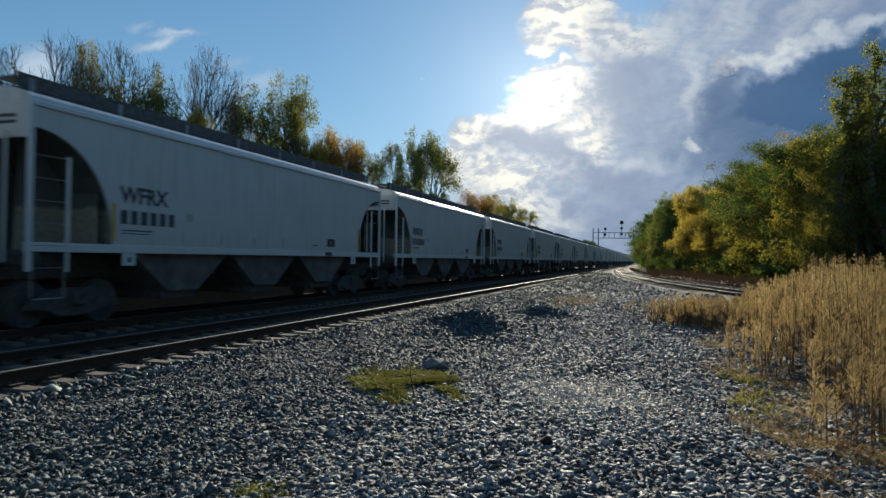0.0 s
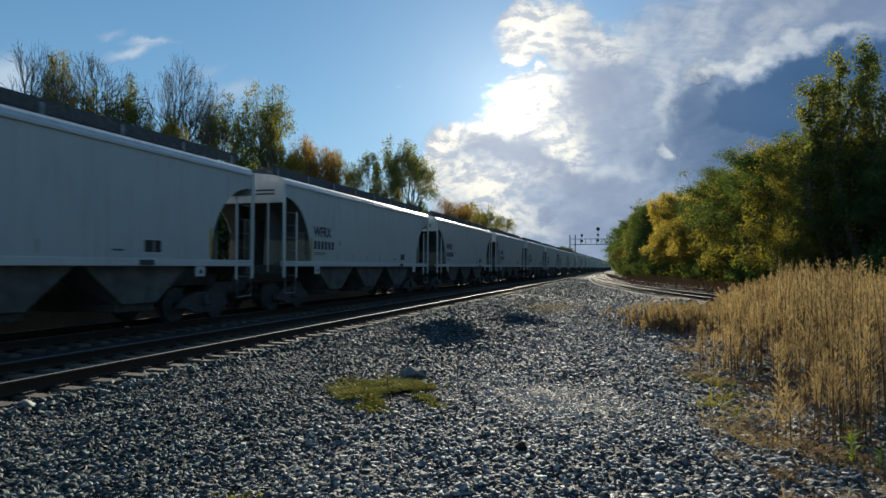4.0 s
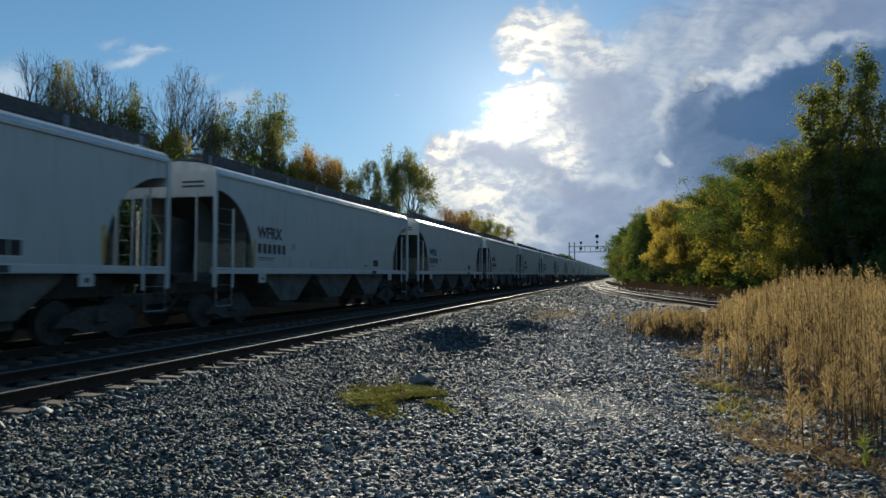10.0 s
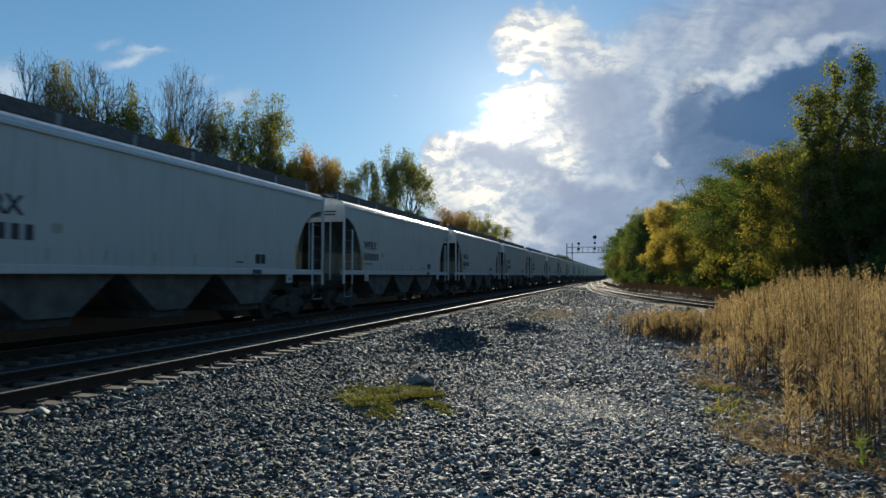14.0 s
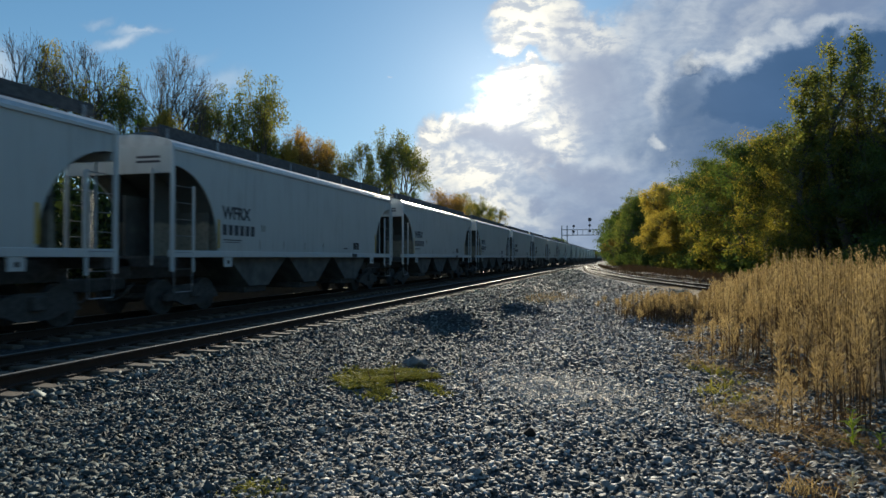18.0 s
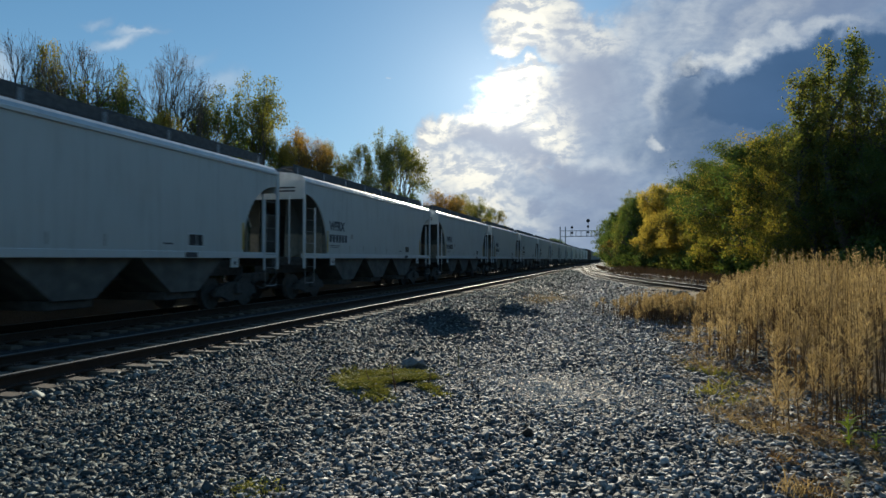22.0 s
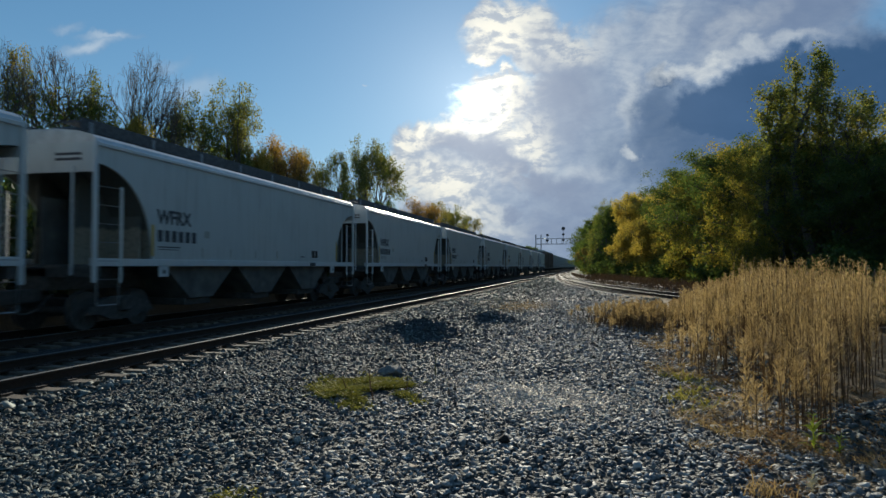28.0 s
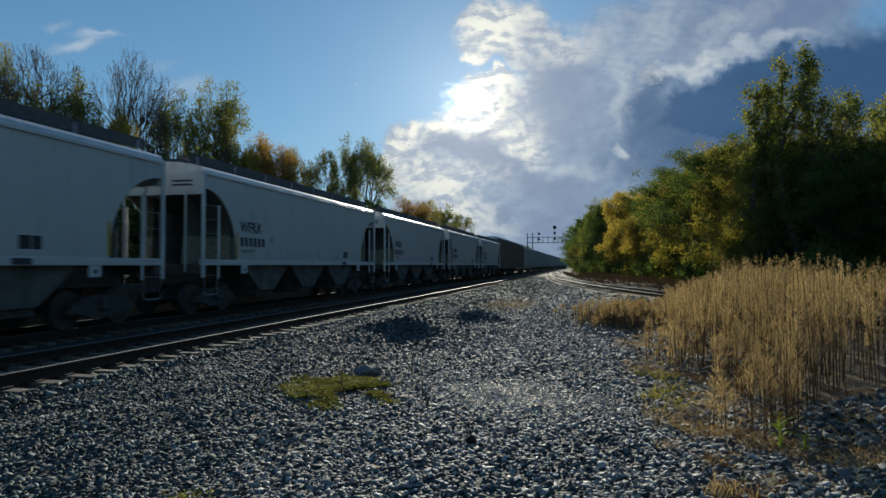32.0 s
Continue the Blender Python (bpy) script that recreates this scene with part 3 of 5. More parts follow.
def tie_mesh(seed, length=2.6):
    rnd = random.Random(seed)
    bm = boxes((-length / 2, -0.115, -0.17, length / 2, 0.115, 0.0))
    for v in bm.verts:
        v.co += Vector((rnd.uniform(-0.05, 0.05), rnd.uniform(-0.012, 0.012), rnd.uniform(-0.02, 0.006) if v.co.z > -0.01 else 0))
    me = bpy.data.meshes.new("tie")
    bmesh.ops.bevel(bm, geom=bm.edges[:], offset=0.012, segments=1, affect="EDGES")
    bm.to_mesh(me)
    bm.free()
    me.materials.append(M_WOOD)
    return me


TIES = [tie_mesh(s) for s in range(5)]


def plates_mesh():
    bm = bmesh.new()
    for s in (-1, 1):
        box(bm, s * GAUGE - 0.17, -0.09, 0.0, s * GAUGE + 0.17, 0.09, 0.018)
        for dx in (-0.1, 0.1):
            for dy in (-0.05, 0.05):
                box(bm, s * GAUGE + dx - 0.012, dy - 0.012, 0.015, s * GAUGE + dx + 0.012, dy + 0.012, 0.05)
    me = bpy.data.meshes.new("tie_plate")
    bm.to_mesh(me)
    bm.free()
    me.materials.append(M_PLATE)
    return me


PLATES = plates_mesh()


def make_track(name, fx, y0, y1, near, step, label):
    track = tagged(new(name), label, "track", kind="structure")
    ys = list(np.arange(y0, min(y1, 260), step)) + ([] if y1 <= 260 else list(np.arange(260, y1 + 1, 20.0)))
    for s in (-1, 1):
        sweep_rail(track, fx, ys, s * GAUGE)
    rnd = random.Random(len(name))
    far_v, far_f = [], []
    y = y0
    while y < min(y1, 220):
        turn = math.degrees(math.atan2(fx(y + 0.5) - fx(y - 0.5), 1))
        m = pose(fx(y) + rnd.uniform(-0.04, 0.04), y, RAIL_Z - 0.172, 0, 0, -turn + rnd.uniform(-0.8, 0.8))
        if near[0] < y < near[1]:
            put("tie", TIES[rnd.randrange(5)], track, m)
            put("tie_plate", PLATES, track, pose(fx(y), y, RAIL_Z - 0.172, 0, 0, -turn))
        else:
            b = len(far_v)
            far_v += [m @ Vector((sx * 1.3, sy * 0.115, z)) for z in (-0.16, 0) for sx, sy in ((-1, -1), (1, -1), (1, 1), (-1, 1))]
            far_f += [(b + 4, b + 5, b + 6, b + 7), (b, b + 1, b + 5, b + 4), (b + 1, b + 2, b + 6, b + 5), (b + 2, b + 3, b + 7, b + 6), (b + 3, b, b + 4, b + 7)]
        y += 0.55
    tagged(put("far_ties", mesh_of("far_ties", far_v, far_f, M_WOOD), track), kind="stuff")
    return track


make_track("track_near", lambda y: TRACK_X[0] + main_x(y), -25, 900, (3, 60), 5.0, "empty main track with polished rails on worn wooden ties")
make_track("track_far", lambda y: TRACK_X[1] + main_x(y), -60, 900, (6, 30), 5.0, "main track under the passing train")
make_track("siding_lead", siding_x, 20, 246, (28, 60), 3.0, "curved siding track with bright rails beside dry weeds")
make_track("siding_spur", siding2_x, 30, 106, (40, 60), 3.0, "second siding track branching off between weeds")


# ======================= covered hopper cars =======================
HALF, WIDE = 8.0, 1.6           # half length between corner posts, half width
SILL0, SILL1, EAVE = 1.50, 1.68, 4.26


def text_mesh(body, size, depth=0.004):
    cu = bpy.data.curves.new("lettering", "FONT")
    cu.body, cu.size, cu.extrude, cu.resolution_u, cu.offset = body, size, depth, 2, 0.014
    tmp = bpy.data.objects.new("lettering", cu)
    scene.collection.objects.link(tmp)
    bpy.context.view_layer.update()
    me = bpy.data.meshes.new_from_object(tmp)
    bpy.data.objects.remove(tmp)
    me.materials.clear()
    me.materials.append(M_INK)
    return me


def cutaway(s):
    """The swept edge of the side sheet at one end, from the eave post down to the sill."""
    pts = []
    for i in range(15):
        a = math.pi / 2 * i / 14
        pts.append((s * (HALF - 1.97 * math.sin(a) ** 0.96), SILL1 + 2.14 * math.cos(a) ** 0.96))
    return pts


def end_ladder(car, s, side):
    """Corner post, inner stile and rungs at one corner."""
    x = side * (WIDE + 0.03)
    lad = part("ladder", tube(bmesh.new(), (x, s * (HALF - 0.82), 1.12), (x, s * (HALF - 0.82), 3.35), 0.035), M_SILL, car)
    part("corner_post", boxes((x - side * 0.05, s * HALF - 0.05, 1.14, x + side * 0.03, s * HALF + 0.05, 4.3), bevel=0.008), M_SILL, lad)
    for i in range(6):
        z = 1.2 + i * 0.42
        part("rung", tube(bmesh.new(), (x, s * (HALF - 0.82), z), (x, s * HALF, z), 0.010, seg=5), M_GALV, lad)
    # ladder on the end, and the stirrup step
    xe = side * (WIDE - 0.55)
    part("end_stile", tube(bmesh.new(), (xe, s * (HALF + 0.04), 1.3), (xe, s * (HALF + 0.04), 3.75), 0.028), M_SILL, lad)
    bm = bent_tube([(x, s * (HALF - 0.06), 1.14), (x, s * (HALF - 0.06), 0.66), (x, s * (HALF - 0.10), 0.62), (x, s * (HALF - 0.72), 0.62), (x, s * (HALF - 0.76), 0.66), (x, s * (HALF - 0.76), 1.14)], 0.016)
    part("stirrup_step", bm, M_GALV, lad)


def bogie(car, y):
    b = part("bogie", boxes((-1.25, y - 0.16, 0.42, 1.25, y + 0.16, 0.72), bevel=0.03), M_IRON, car)
    for side in (-1, 1):
        bm = bmesh.new()
        prism(bm, [(y - 1.15, 0.38), (y - 0.95, 0.62), (y - 0.4, 0.78), (y + 0.4, 0.78), (y + 0.95, 0.62), (y + 1.15, 0.38),
                   (y + 0.75, 0.36), (y + 0.38, 0.22), (y - 0.38, 0.22), (y - 0.75, 0.36)], "x", side * 1.0, side * 1.12)
        part("side_frame", bm, M_IRON, b)
    for k in (-1, 1):
        w = part("wheelset", tube(bmesh.new(), (-1.1, 0, 0), (1.1, 0, 0), 0.085, seg=10), M_IRON, b)
        w.location = (0, y + k * 0.89, 0.46)
        bm = bmesh.new()
        for side in (-1, 1):
            tube(bm, (side * 0.69, 0, 0), (side * 0.83, 0, 0), 0.46, seg=18)
            tube(bm, (side * 0.66, 0, 0), (side * 0.69, 0, 0), 0.485, seg=18)
            for q in range(3):
                a = q * 2.094
                box(bm, side * 0.835, 0.2 * math.cos(a) - 0.03, 0.2 * math.sin(a) - 0.03, side * 0.845, 0.2 * math.cos(a) + 0.03, 0.2 * math.sin(a) + 0.03)
        me = bpy.data.meshes.new("wheels")
        bm.to_mesh(me)
        bm.free()
        me.materials.append(M_IRON)
        joined = bmesh.new()
        joined.from_mesh(w.data)
        joined.from_mesh(me)
        joined.to_mesh(w.data)
        joined.free()
    return b


def make_hopper():
    car = new("covered_hopper_car")
    # sides
    for side in (-1, 1):
        bm = bmesh.new()
        outline = [(-HALF, EAVE)] + cutaway(-1) + cutaway(1)[::-1] + [(HALF, EAVE)]
        prism(bm, outline, "x", side * (WIDE - 0.05), side * WIDE)
        part("side_sheet", bm, M_WHITE, car)
        part("side_sill", boxes((side * (WIDE - 0.12), -HALF, SILL0, side * (WIDE + 0.035), HALF, SILL1), bevel=0.012), M_SILL, car)
        part("top_chord", boxes((side * (WIDE - 0.1), -HALF, EAVE - 0.06, side * (WIDE + 0.05), HALF, EAVE + 0.03), bevel=0.012), M_SILL, car)
    # roof
    half_arc = [(WIDE + 0.02, EAVE + 0.03), (WIDE - 0.02, EAVE + 0.12), (WIDE - 0.12, EAVE + 0.20), (1.15, EAVE + 0.29), (0.5, EAVE + 0.36)]
    arc = half_arc + [(-a, b) for a, b in half_arc[::-1]]
    bm = bmesh.new()
    prism(bm, arc, "y", -HALF, HALF)
    part("roof", bm, M_ROOF, car)
    part("hatch_trough", boxes((-0.42, -7.2, EAVE + 0.34, 0.42, 7.2, EAVE + 0.60), bevel=0.05), M_GRATE, car)
    for side in (-1, 1):
        walkway = part("running_board", boxes((side * 0.62, -HALF + 0.1, EAVE + 0.50, side * 1.12, HALF - 0.1, EAVE + 0.55),
                                              (side * 1.10, -HALF + 0.1, EAVE + 0.34, side * 1.13, HALF - 0.1, EAVE + 0.62)), M_GRATE, car)
        for i in range(8):
            y = -7.6 + i * 15.2 / 7
            part("bracket", boxes((side * 1.13, y - 0.05, EAVE + 0.20, side * 1.155, y + 0.04, EAVE + 0.55)), M_GALV, walkway)
    # ends
    for s in (-1, 1):
        bm = bmesh.new()
        prism(bm, [(s * HALF, EAVE + 0.03), (s * HALF, 3.62), (s * (HALF - 0.06), 3.62), (s * (HALF - 0.06), EAVE + 0.03)], "x", -WIDE + 0.02, WIDE - 0.02)
        part("end_sheet", bm, M_WHITE, car)
        # the slope sheet bows in from the end sheet to the sill along the edge of the sides
        edge = cutaway(s)
        bm = bmesh.new()
        prism(bm, edge + [(y - s * 0.05, z + 0.01) for y, z in edge[::-1]], "x", -WIDE + 0.05, WIDE - 0.05)
        part("slope_sheet", bm, M_SLOPE, car)
        # added plates close the view under the slope sheet to keep it dark
        for x in (-0.55, 0.55):
            bm = bmesh.new()
            prism(bm, [(s * (HALF - 0.55), 1.5)] + [(y + s * 0.01, z - 0.01) for y, z in edge[3:]], "x", x - 0.02, x + 0.02)
            part("slope_gusset", bm, M_SLOPE, car)
        part("bulkhead", boxes((-WIDE + 0.08, s * (HALF - 1.62), SILL0, WIDE - 0.08, s * (HALF - 1.58), 2.72)), M_SLOPE, car)
        part("end_web", boxes((-0.03, s * (HALF - 1.58), SILL0, 0.03, s * (HALF - 0.2), 3.1)), M_BAY, car)
        part("end_sill", boxes((-WIDE, s * (HALF - 0.25), SILL0 - 0.25, WIDE, s * HALF, SILL0), bevel=0.015), M_IRON, car)
        part("end_platform", boxes((-WIDE + 0.1, s * (HALF - 0.6), SILL0 + 0.0, WIDE - 0.1, s * (HALF - 0.02), SILL0 + 0.04)), M_GRATE, car)
        bm = boxes((-0.18, s * (HALF - 0.1), 0.68, 0.18, s * (HALF + 0.55), 0.98), (-0.13, s * (HALF + 0.5), 0.66, 0.15, s * (HALF + 0.96), 0.98), bevel=0.03)
        part("coupler", bm, M_IRON, car)
        bm = bent_tube([(0.4 - 0.05 * i, s * (HALF - 0.1 + 0.17 * i), 0.85 - 0.42 * math.sin(math.pi * i / 6.5)) for i in range(7)], 0.03)
        part("air_hose", bm, M_IRON, car)
        for side in (-1, 1):
            end_ladder(car, s, side)
            bm = boxes((side * (WIDE - 0.02), s * (HALF - 2.42) - 0.19, SILL0 - 0.27, side * (WIDE + 0.02), s * (HALF - 2.42) + 0.19, SILL0 + 0.002), bevel=0.01)
            pad = part("jacking_pad", bm, M_SILL, car)
            # black patch on the pad stands for the dark inside of its hole
            part("pad_hole", boxes((side * (WIDE + 0.018), s * (HALF - 2.42) - 0.05, SILL0 - 0.19, side * (WIDE + 0.024), s * (HALF - 2.42) + 0.05, SILL0 - 0.09)), M_BLACK, pad)
        bogie(car, s * 6.45)
    # hopper bays below
    part("centre_sill", boxes((-0.35, -HALF, 0.95, 0.35, HALF, 1.45)), M_IRON, car)
    for y in (-3.6, 0.0, 3.6):
        bm = bmesh.new()
        prism(bm, [(y - 1.75, 1.55), (y + 1.75, 1.55), (y + 0.55, 0.62), (y - 0.55, 0.62)], "x", -1.42, 1.42)
        bay = part("discharge_bay", bm, M_BAY, car)
        part("outlet_gate", boxes((-1.3, y - 0.62, 0.42, 1.3, y + 0.62, 0.62), bevel=0.02), M_IRON, bay)
    # lettering, panels and reflective strips; the far end of a side carries the black data panel
    letters = text_mesh("WFRX", 0.50)
    for side in (1, -1):
        m = Matrix.Translation((WIDE + 0.004, -HALF + 2.15, 2.60)) @ Matrix(((0, 0, 1), (1, 0, 0), (0, 1, 0))).to_4x4()
        if side < 0:
            m = pose(0, 0, 0, 0, 0, 180) @ m
        put("lettering", letters, car, m)
        sy = side

        def on_side(y0, z0, y1, z1, mat, name, lift=0.006):
            return part(name, boxes((side * WIDE, sy * y0, z0, side * (WIDE + lift), sy * y1, z1)), mat, car)
        for i in range(6):
            y = -HALF + 2.17 + i * 0.29
            on_side(y, 2.13, y + 0.19, 2.43, M_INK, "number_bar")
        on_side(-HALF + 4.22, 2.30, -HALF + 4.46, 2.50, M_FADED, "placard")
        on_side(-HALF + 2.2, 1.98, -HALF + 3.1, 2.01, M_INK, "small_print_bar")
        on_side(-HALF + 2.2, 1.92, -HALF + 3.0, 1.94, M_INK, "small_print_bar")
        panel = on_side(HALF - 4.50, 1.83, HALF - 3.94, 2.12, M_BLACK, "data_panel")
        bm = boxes((side * (WIDE + 0.006), sy * (HALF - 4.55), 1.79, side * (WIDE + 0.009), sy * (HALF - 3.89), 1.83),
                   (side * (WIDE + 0.006), sy * (HALF - 4.55), 2.12, side * (WIDE + 0.009), sy * (HALF - 3.89), 2.15),
                   (side * (WIDE + 0.006), sy * (HALF - 4.21), 1.83, side * (WIDE + 0.009), sy * (HALF - 4.19), 2.12))
        part("panel_border", bm, M_SILL, panel)
        on_side(HALF - 5.5, 1.84, HALF - 5.15, 1.88, M_INK, "small_print_bar")
        on_side(-HALF + 1.93, 1.75, -HALF + 2.03, 2.55, M_YELLOW, "reflector_strip")
        on_side(HALF - 2.03, 1.75, HALF - 1.93, 2.55, M_YELLOW, "reflector_strip")
        for y in (-3.9, -2.4, -0.9, 0.6):
            on_side(y, 1.76, y + 0.05, 2.02, M_FADED, "reflector_strip")
        on_side(HALF - 4.7, SILL0 + 0.02, HALF - 4.2, SILL1 - 0.03, M_INK, "sill_stencil", 0.04)
        part("end_stencil", boxes((-0.9 * side - 0.35, side * (HALF + 0.002), 4.0, -0.9 * side + 0.35, side * (HALF + 0.008), 4.06),
                                  (-0.9 * side - 0.35, side * (HALF + 0.002), 3.88, -0.9 * side + 0.35, side * (HALF + 0.008), 3.94)), M_INK, car)
    return tagged(car, "pale grey covered hopper railcar, dusty, rolling past", "hopper car", "freight train")


def make_tall_car(name, mat, label, height, stripe):
    """Tall closed car with ribbed sides, seen only far down the line."""
    car = new(name)
    part("body", boxes((-1.55, -8.3, 1.15, 1.55, 8.3, height - 0.35), bevel=0.03), mat, car)
    bm = bmesh.new()
    prism(bm, [(-1.6, height - 0.36), (-1.5, height - 0.18), (-0.8, height), (0.8, height), (1.5, height - 0.18), (1.6, height - 0.36)], "y", -8.35, 8.35)
    part("roof", bm, M_ROOF, car)
    for i in range(14):
        y = -7.9 + i * 15.8 / 13
        part("side_post", boxes((1.55, y - 0.05, 1.15, 1.62, y + 0.05, height - 0.36)), mat, car)
    part("sill", boxes((-1.6, -8.3, 0.95, 1.6, 8.3, 1.15)), stripe, car)
    for s in (-1, 1):
        part("coupler", boxes((-0.15, s * 8.3, 0.68, 0.15, s * 8.95, 0.98)), M_IRON, car)
        bogie(car, s * 6.6)
    return tagged(car, label, "freight car", "freight train")


FRONT_0 = 9.19      # front corner post of the car beside the camera at the start
TRAIN = []          # (car, distance along the line at the start)


def place_on_line(s):
    """A pose on the far main track, s metres along it."""
    dx = (main_x(s + 6.4) - main_x(s - 6.4)) / 12.8
    return pose(TRACK_X[1] + main_x(s), s, RAIL_Z, 0, 0, -math.degrees(math.atan(dx)))


def make_train():
    hopper = make_hopper()
    brown = make_tall_car("box_car", M_BROWN, "tall brown boxcar with ribbed sides", 5.45, M_IRON)
    grey = make_tall_car("box_car", M_GREY, "tall weathered grey boxcar with ribbed sides", 5.15, M_IRON)
    for n in range(-2, 56):
        s = FRONT_0 + HALF + n * CAR_LEN
        kind = hopper if n < 33 else brown if n < 35 else grey
        first = n in (-2, 33, 35)
        car = kind if first else copy_thing(kind, place_on_line(s))
        if first:
            car.matrix_basis = place_on_line(s)
        TRAIN.append((car, s))


make_train()


# ======================= signal =======================
def make_signal():
    sig = tagged(new("signal_gantry"), "grey steel cantilever signal bridge over the tracks", "signal")
    y, x0, x1, z0, z1 = 190.0, -15.8, -5.4, 8.2, 9.8
    for x in (-15.8, -14.3):
        part("post", boxes((x - 0.14, y - 0.14, -0.3, x + 0.14, y + 0.14, 11.0)), M_GALV, sig)
    for yy in (y - 0.5, y + 0.5):
        for z in (z0, z1):
            part("chord", boxes((x0, yy - 0.07, z - 0.07, x1, yy + 0.07, z + 0.07)), M_GALV, sig)
        for i in range(8):
            xa = x0 + (x1 - x0) * i / 7
            part("upright", boxes((xa - 0.05, yy - 0.05, z0, xa + 0.05, yy + 0.05, z1)), M_GALV, sig)
    part("walkway", boxes((x0, y - 0.5, z0 + 0.05, x1, y + 0.5, z0 + 0.09)), M_GRATE, sig)
    for x, heads in ((-12.4, (9.2, 10.8)), (-7.9, (9.35, 10.95, 12.6))):
        mast = part("mast", tube(bmesh.new(), (x, y - 0.6, z0), (x, y - 0.6, heads[-1]), 0.07), M_GALV, sig)
        for z in heads:
            r = 0.52 if z == heads[-1] and x > -10 else 0.36
            head = part("signal_head", tube(bmesh.new(), (x, y - 0.75, z), (x, y - 0.65, z), r, seg=20), M_BLACK, mast)
    return sig


make_signal()


# ======================= trees =======================
def rand_dirs(rng, n):
    v = rng.normal(size=(n, 3))
    return v / np.linalg.norm(v, axis=1)[:, None]


def leaf_cloud(rng, centres, per, spread, size, mat, name="crown"):
    """Many small folded leaves scattered round the given twig ends."""
    c = np.repeat(np.asarray(centres), per, axis=0)
    n = len(c)
    c = c + rng.normal(size=(n, 3)) * np.array(spread)
    a = rand_dirs(rng, n)
    b = np.cross(a, rand_dirs(rng, n))
    b /= np.linalg.norm(b, axis=1)[:, None]
    s = (size * rng.uniform(0.6, 1.35, n))[:, None]
    verts = np.stack([c - a * s * 0.5 - b * s * 0.42, c + a * s * 0.75, c - a * s * 0.3 + b * s * 0.5], 1).reshape(-1, 3)
    return mesh_quads(name, verts, np.arange(n)[:, None] * 3 + np.array([[0, 1, 2]]), mat)


def limbs_mesh(segs, mat, full=6):
    """Tapered limbs from (start, end, radius at start, radius at end)."""
    verts, faces = [], []
    for a, b, r0, r1 in segs:
        sides = full if r0 > 0.05 else 3
        d = (b - a)
        ln = np.linalg.norm(d)
        if ln < 1e-4:
            continue
        d = d / ln
        u = np.cross(d, (0.3, 0.9, 0.2))
        u /= np.linalg.norm(u)
        w = np.cross(d, u)
        base = len(verts)
        for p, r in ((a, r0), (b, r1)):
            for i in range(sides):
                t = 2 * math.pi * i / sides
                verts.append(p + (u * math.cos(t) + w * math.sin(t)) * r)
        for i in range(sides):
            j = (i + 1) % sides
            faces.append((base + i, base + j, base + sides + j, base + sides + i))
    return mesh_quads("trunk", np.array(verts), np.array(faces), mat)


def grow(rng, height, width, low, n_limbs, twigs, up=0.5, levels=2):
    """A skeleton: trunk, limbs, branches. Returns segments and the twig ends."""
    segs, tips = [], []
    p = np.array([0.0, 0.0, -0.3])
    r = 0.017 * height
    k = 7
    trunk = [p]
    for i in range(k):
        p = p + np.array([rng.normal(0, 0.025 * height), rng.normal(0, 0.025 * height), height * 0.92 / k])
        trunk.append(p)
    for i in range(k):
        segs.append((trunk[i], trunk[i + 1], r * (1 - i / k) + 0.015, r * (1 - (i + 1) / k) + 0.015))
    for i in range(n_limbs):
        f = low + (0.97 - low) * (i + rng.uniform(0, 0.8)) / n_limbs
        q = f * k
        j = min(int(q), k - 1)
        a = trunk[j] + (trunk[j + 1] - trunk[j]) * (q - j)
        az = i * 2.399 + rng.uniform(-0.5, 0.5)
        reach = width * (0.30 + 0.70 * math.sin(math.pi * (0.16 + 0.74 * (f - low) / (1 - low)))) * rng.uniform(0.7, 1.15)
        out = np.array([math.cos(az), math.sin(az), up * rng.uniform(0.5, 1.4)])
        b = a
        rr = r * (1 - f) * 0.55 + 0.02
        for s in range(3):
            step = out * reach / 3 + rng.normal(0, 0.06 * reach, 3)
            c = b + step
            segs.append((b, c, rr * (1 - s / 3.4), rr * (1 - (s + 1) / 3.4)))
            for _ in range(twigs):
                e = b + step * rng.uniform(0.4, 1.25) + (rand_dirs(rng, 1)[0] * np.array([1, 1, 0.8]) + np.array([0, 0, 0.35])) * reach * rng.uniform(0.18, 0.42)
                s0 = b + step * rng.uniform(0.1, 0.9)
                mid = (s0 + e) / 2 + rng.normal(0, 0.05 * reach, 3)
                segs.append((s0, mid, rr * 0.3 + 0.012, rr * 0.2 + 0.011))
                segs.append((mid, e, rr * 0.2 + 0.011, 0.010))
                tips.append(e)
                if levels > 2:
                    for _ in range(levels * 2):
                        e2 = mid + (e - mid) * rng.uniform(0, 1) + (rand_dirs(rng, 1)[0] + np.array([0, 0, 0.5])) * reach * rng.uniform(0.08, 0.2)
                        segs.append((mid + (e - mid) * rng.uniform(0, 1), e2, 0.020, 0.013))
                        tips.append(e2)
            b = c
        tips.append(b)
    tips.append(trunk[-1])
    return segs, np.array(tips)


def make_tree(seed, height, width, low, leaves, size, mat, label, n_limbs=16, twigs=4, up=0.5, levels=2, spread=0.45, name="tree"):
    rng = np.random.default_rng(seed)
    segs, tips = grow(rng, height, width, low, n_limbs, twigs, up, levels)
    tree = tagged(new(name), label, "tree")
    put("trunk", limbs_mesh(segs, M_BARK), tree)
    if leaves:
        per = max(1, leaves // len(tips))
        if leaves < len(tips):
            tips = tips[rng.permutation(len(tips))[:leaves]]
        sp = spread * width / 4.0
        put("crown", leaf_cloud(rng, tips, per, (sp, sp, sp * 0.8), size, mat), tree)
    return tree


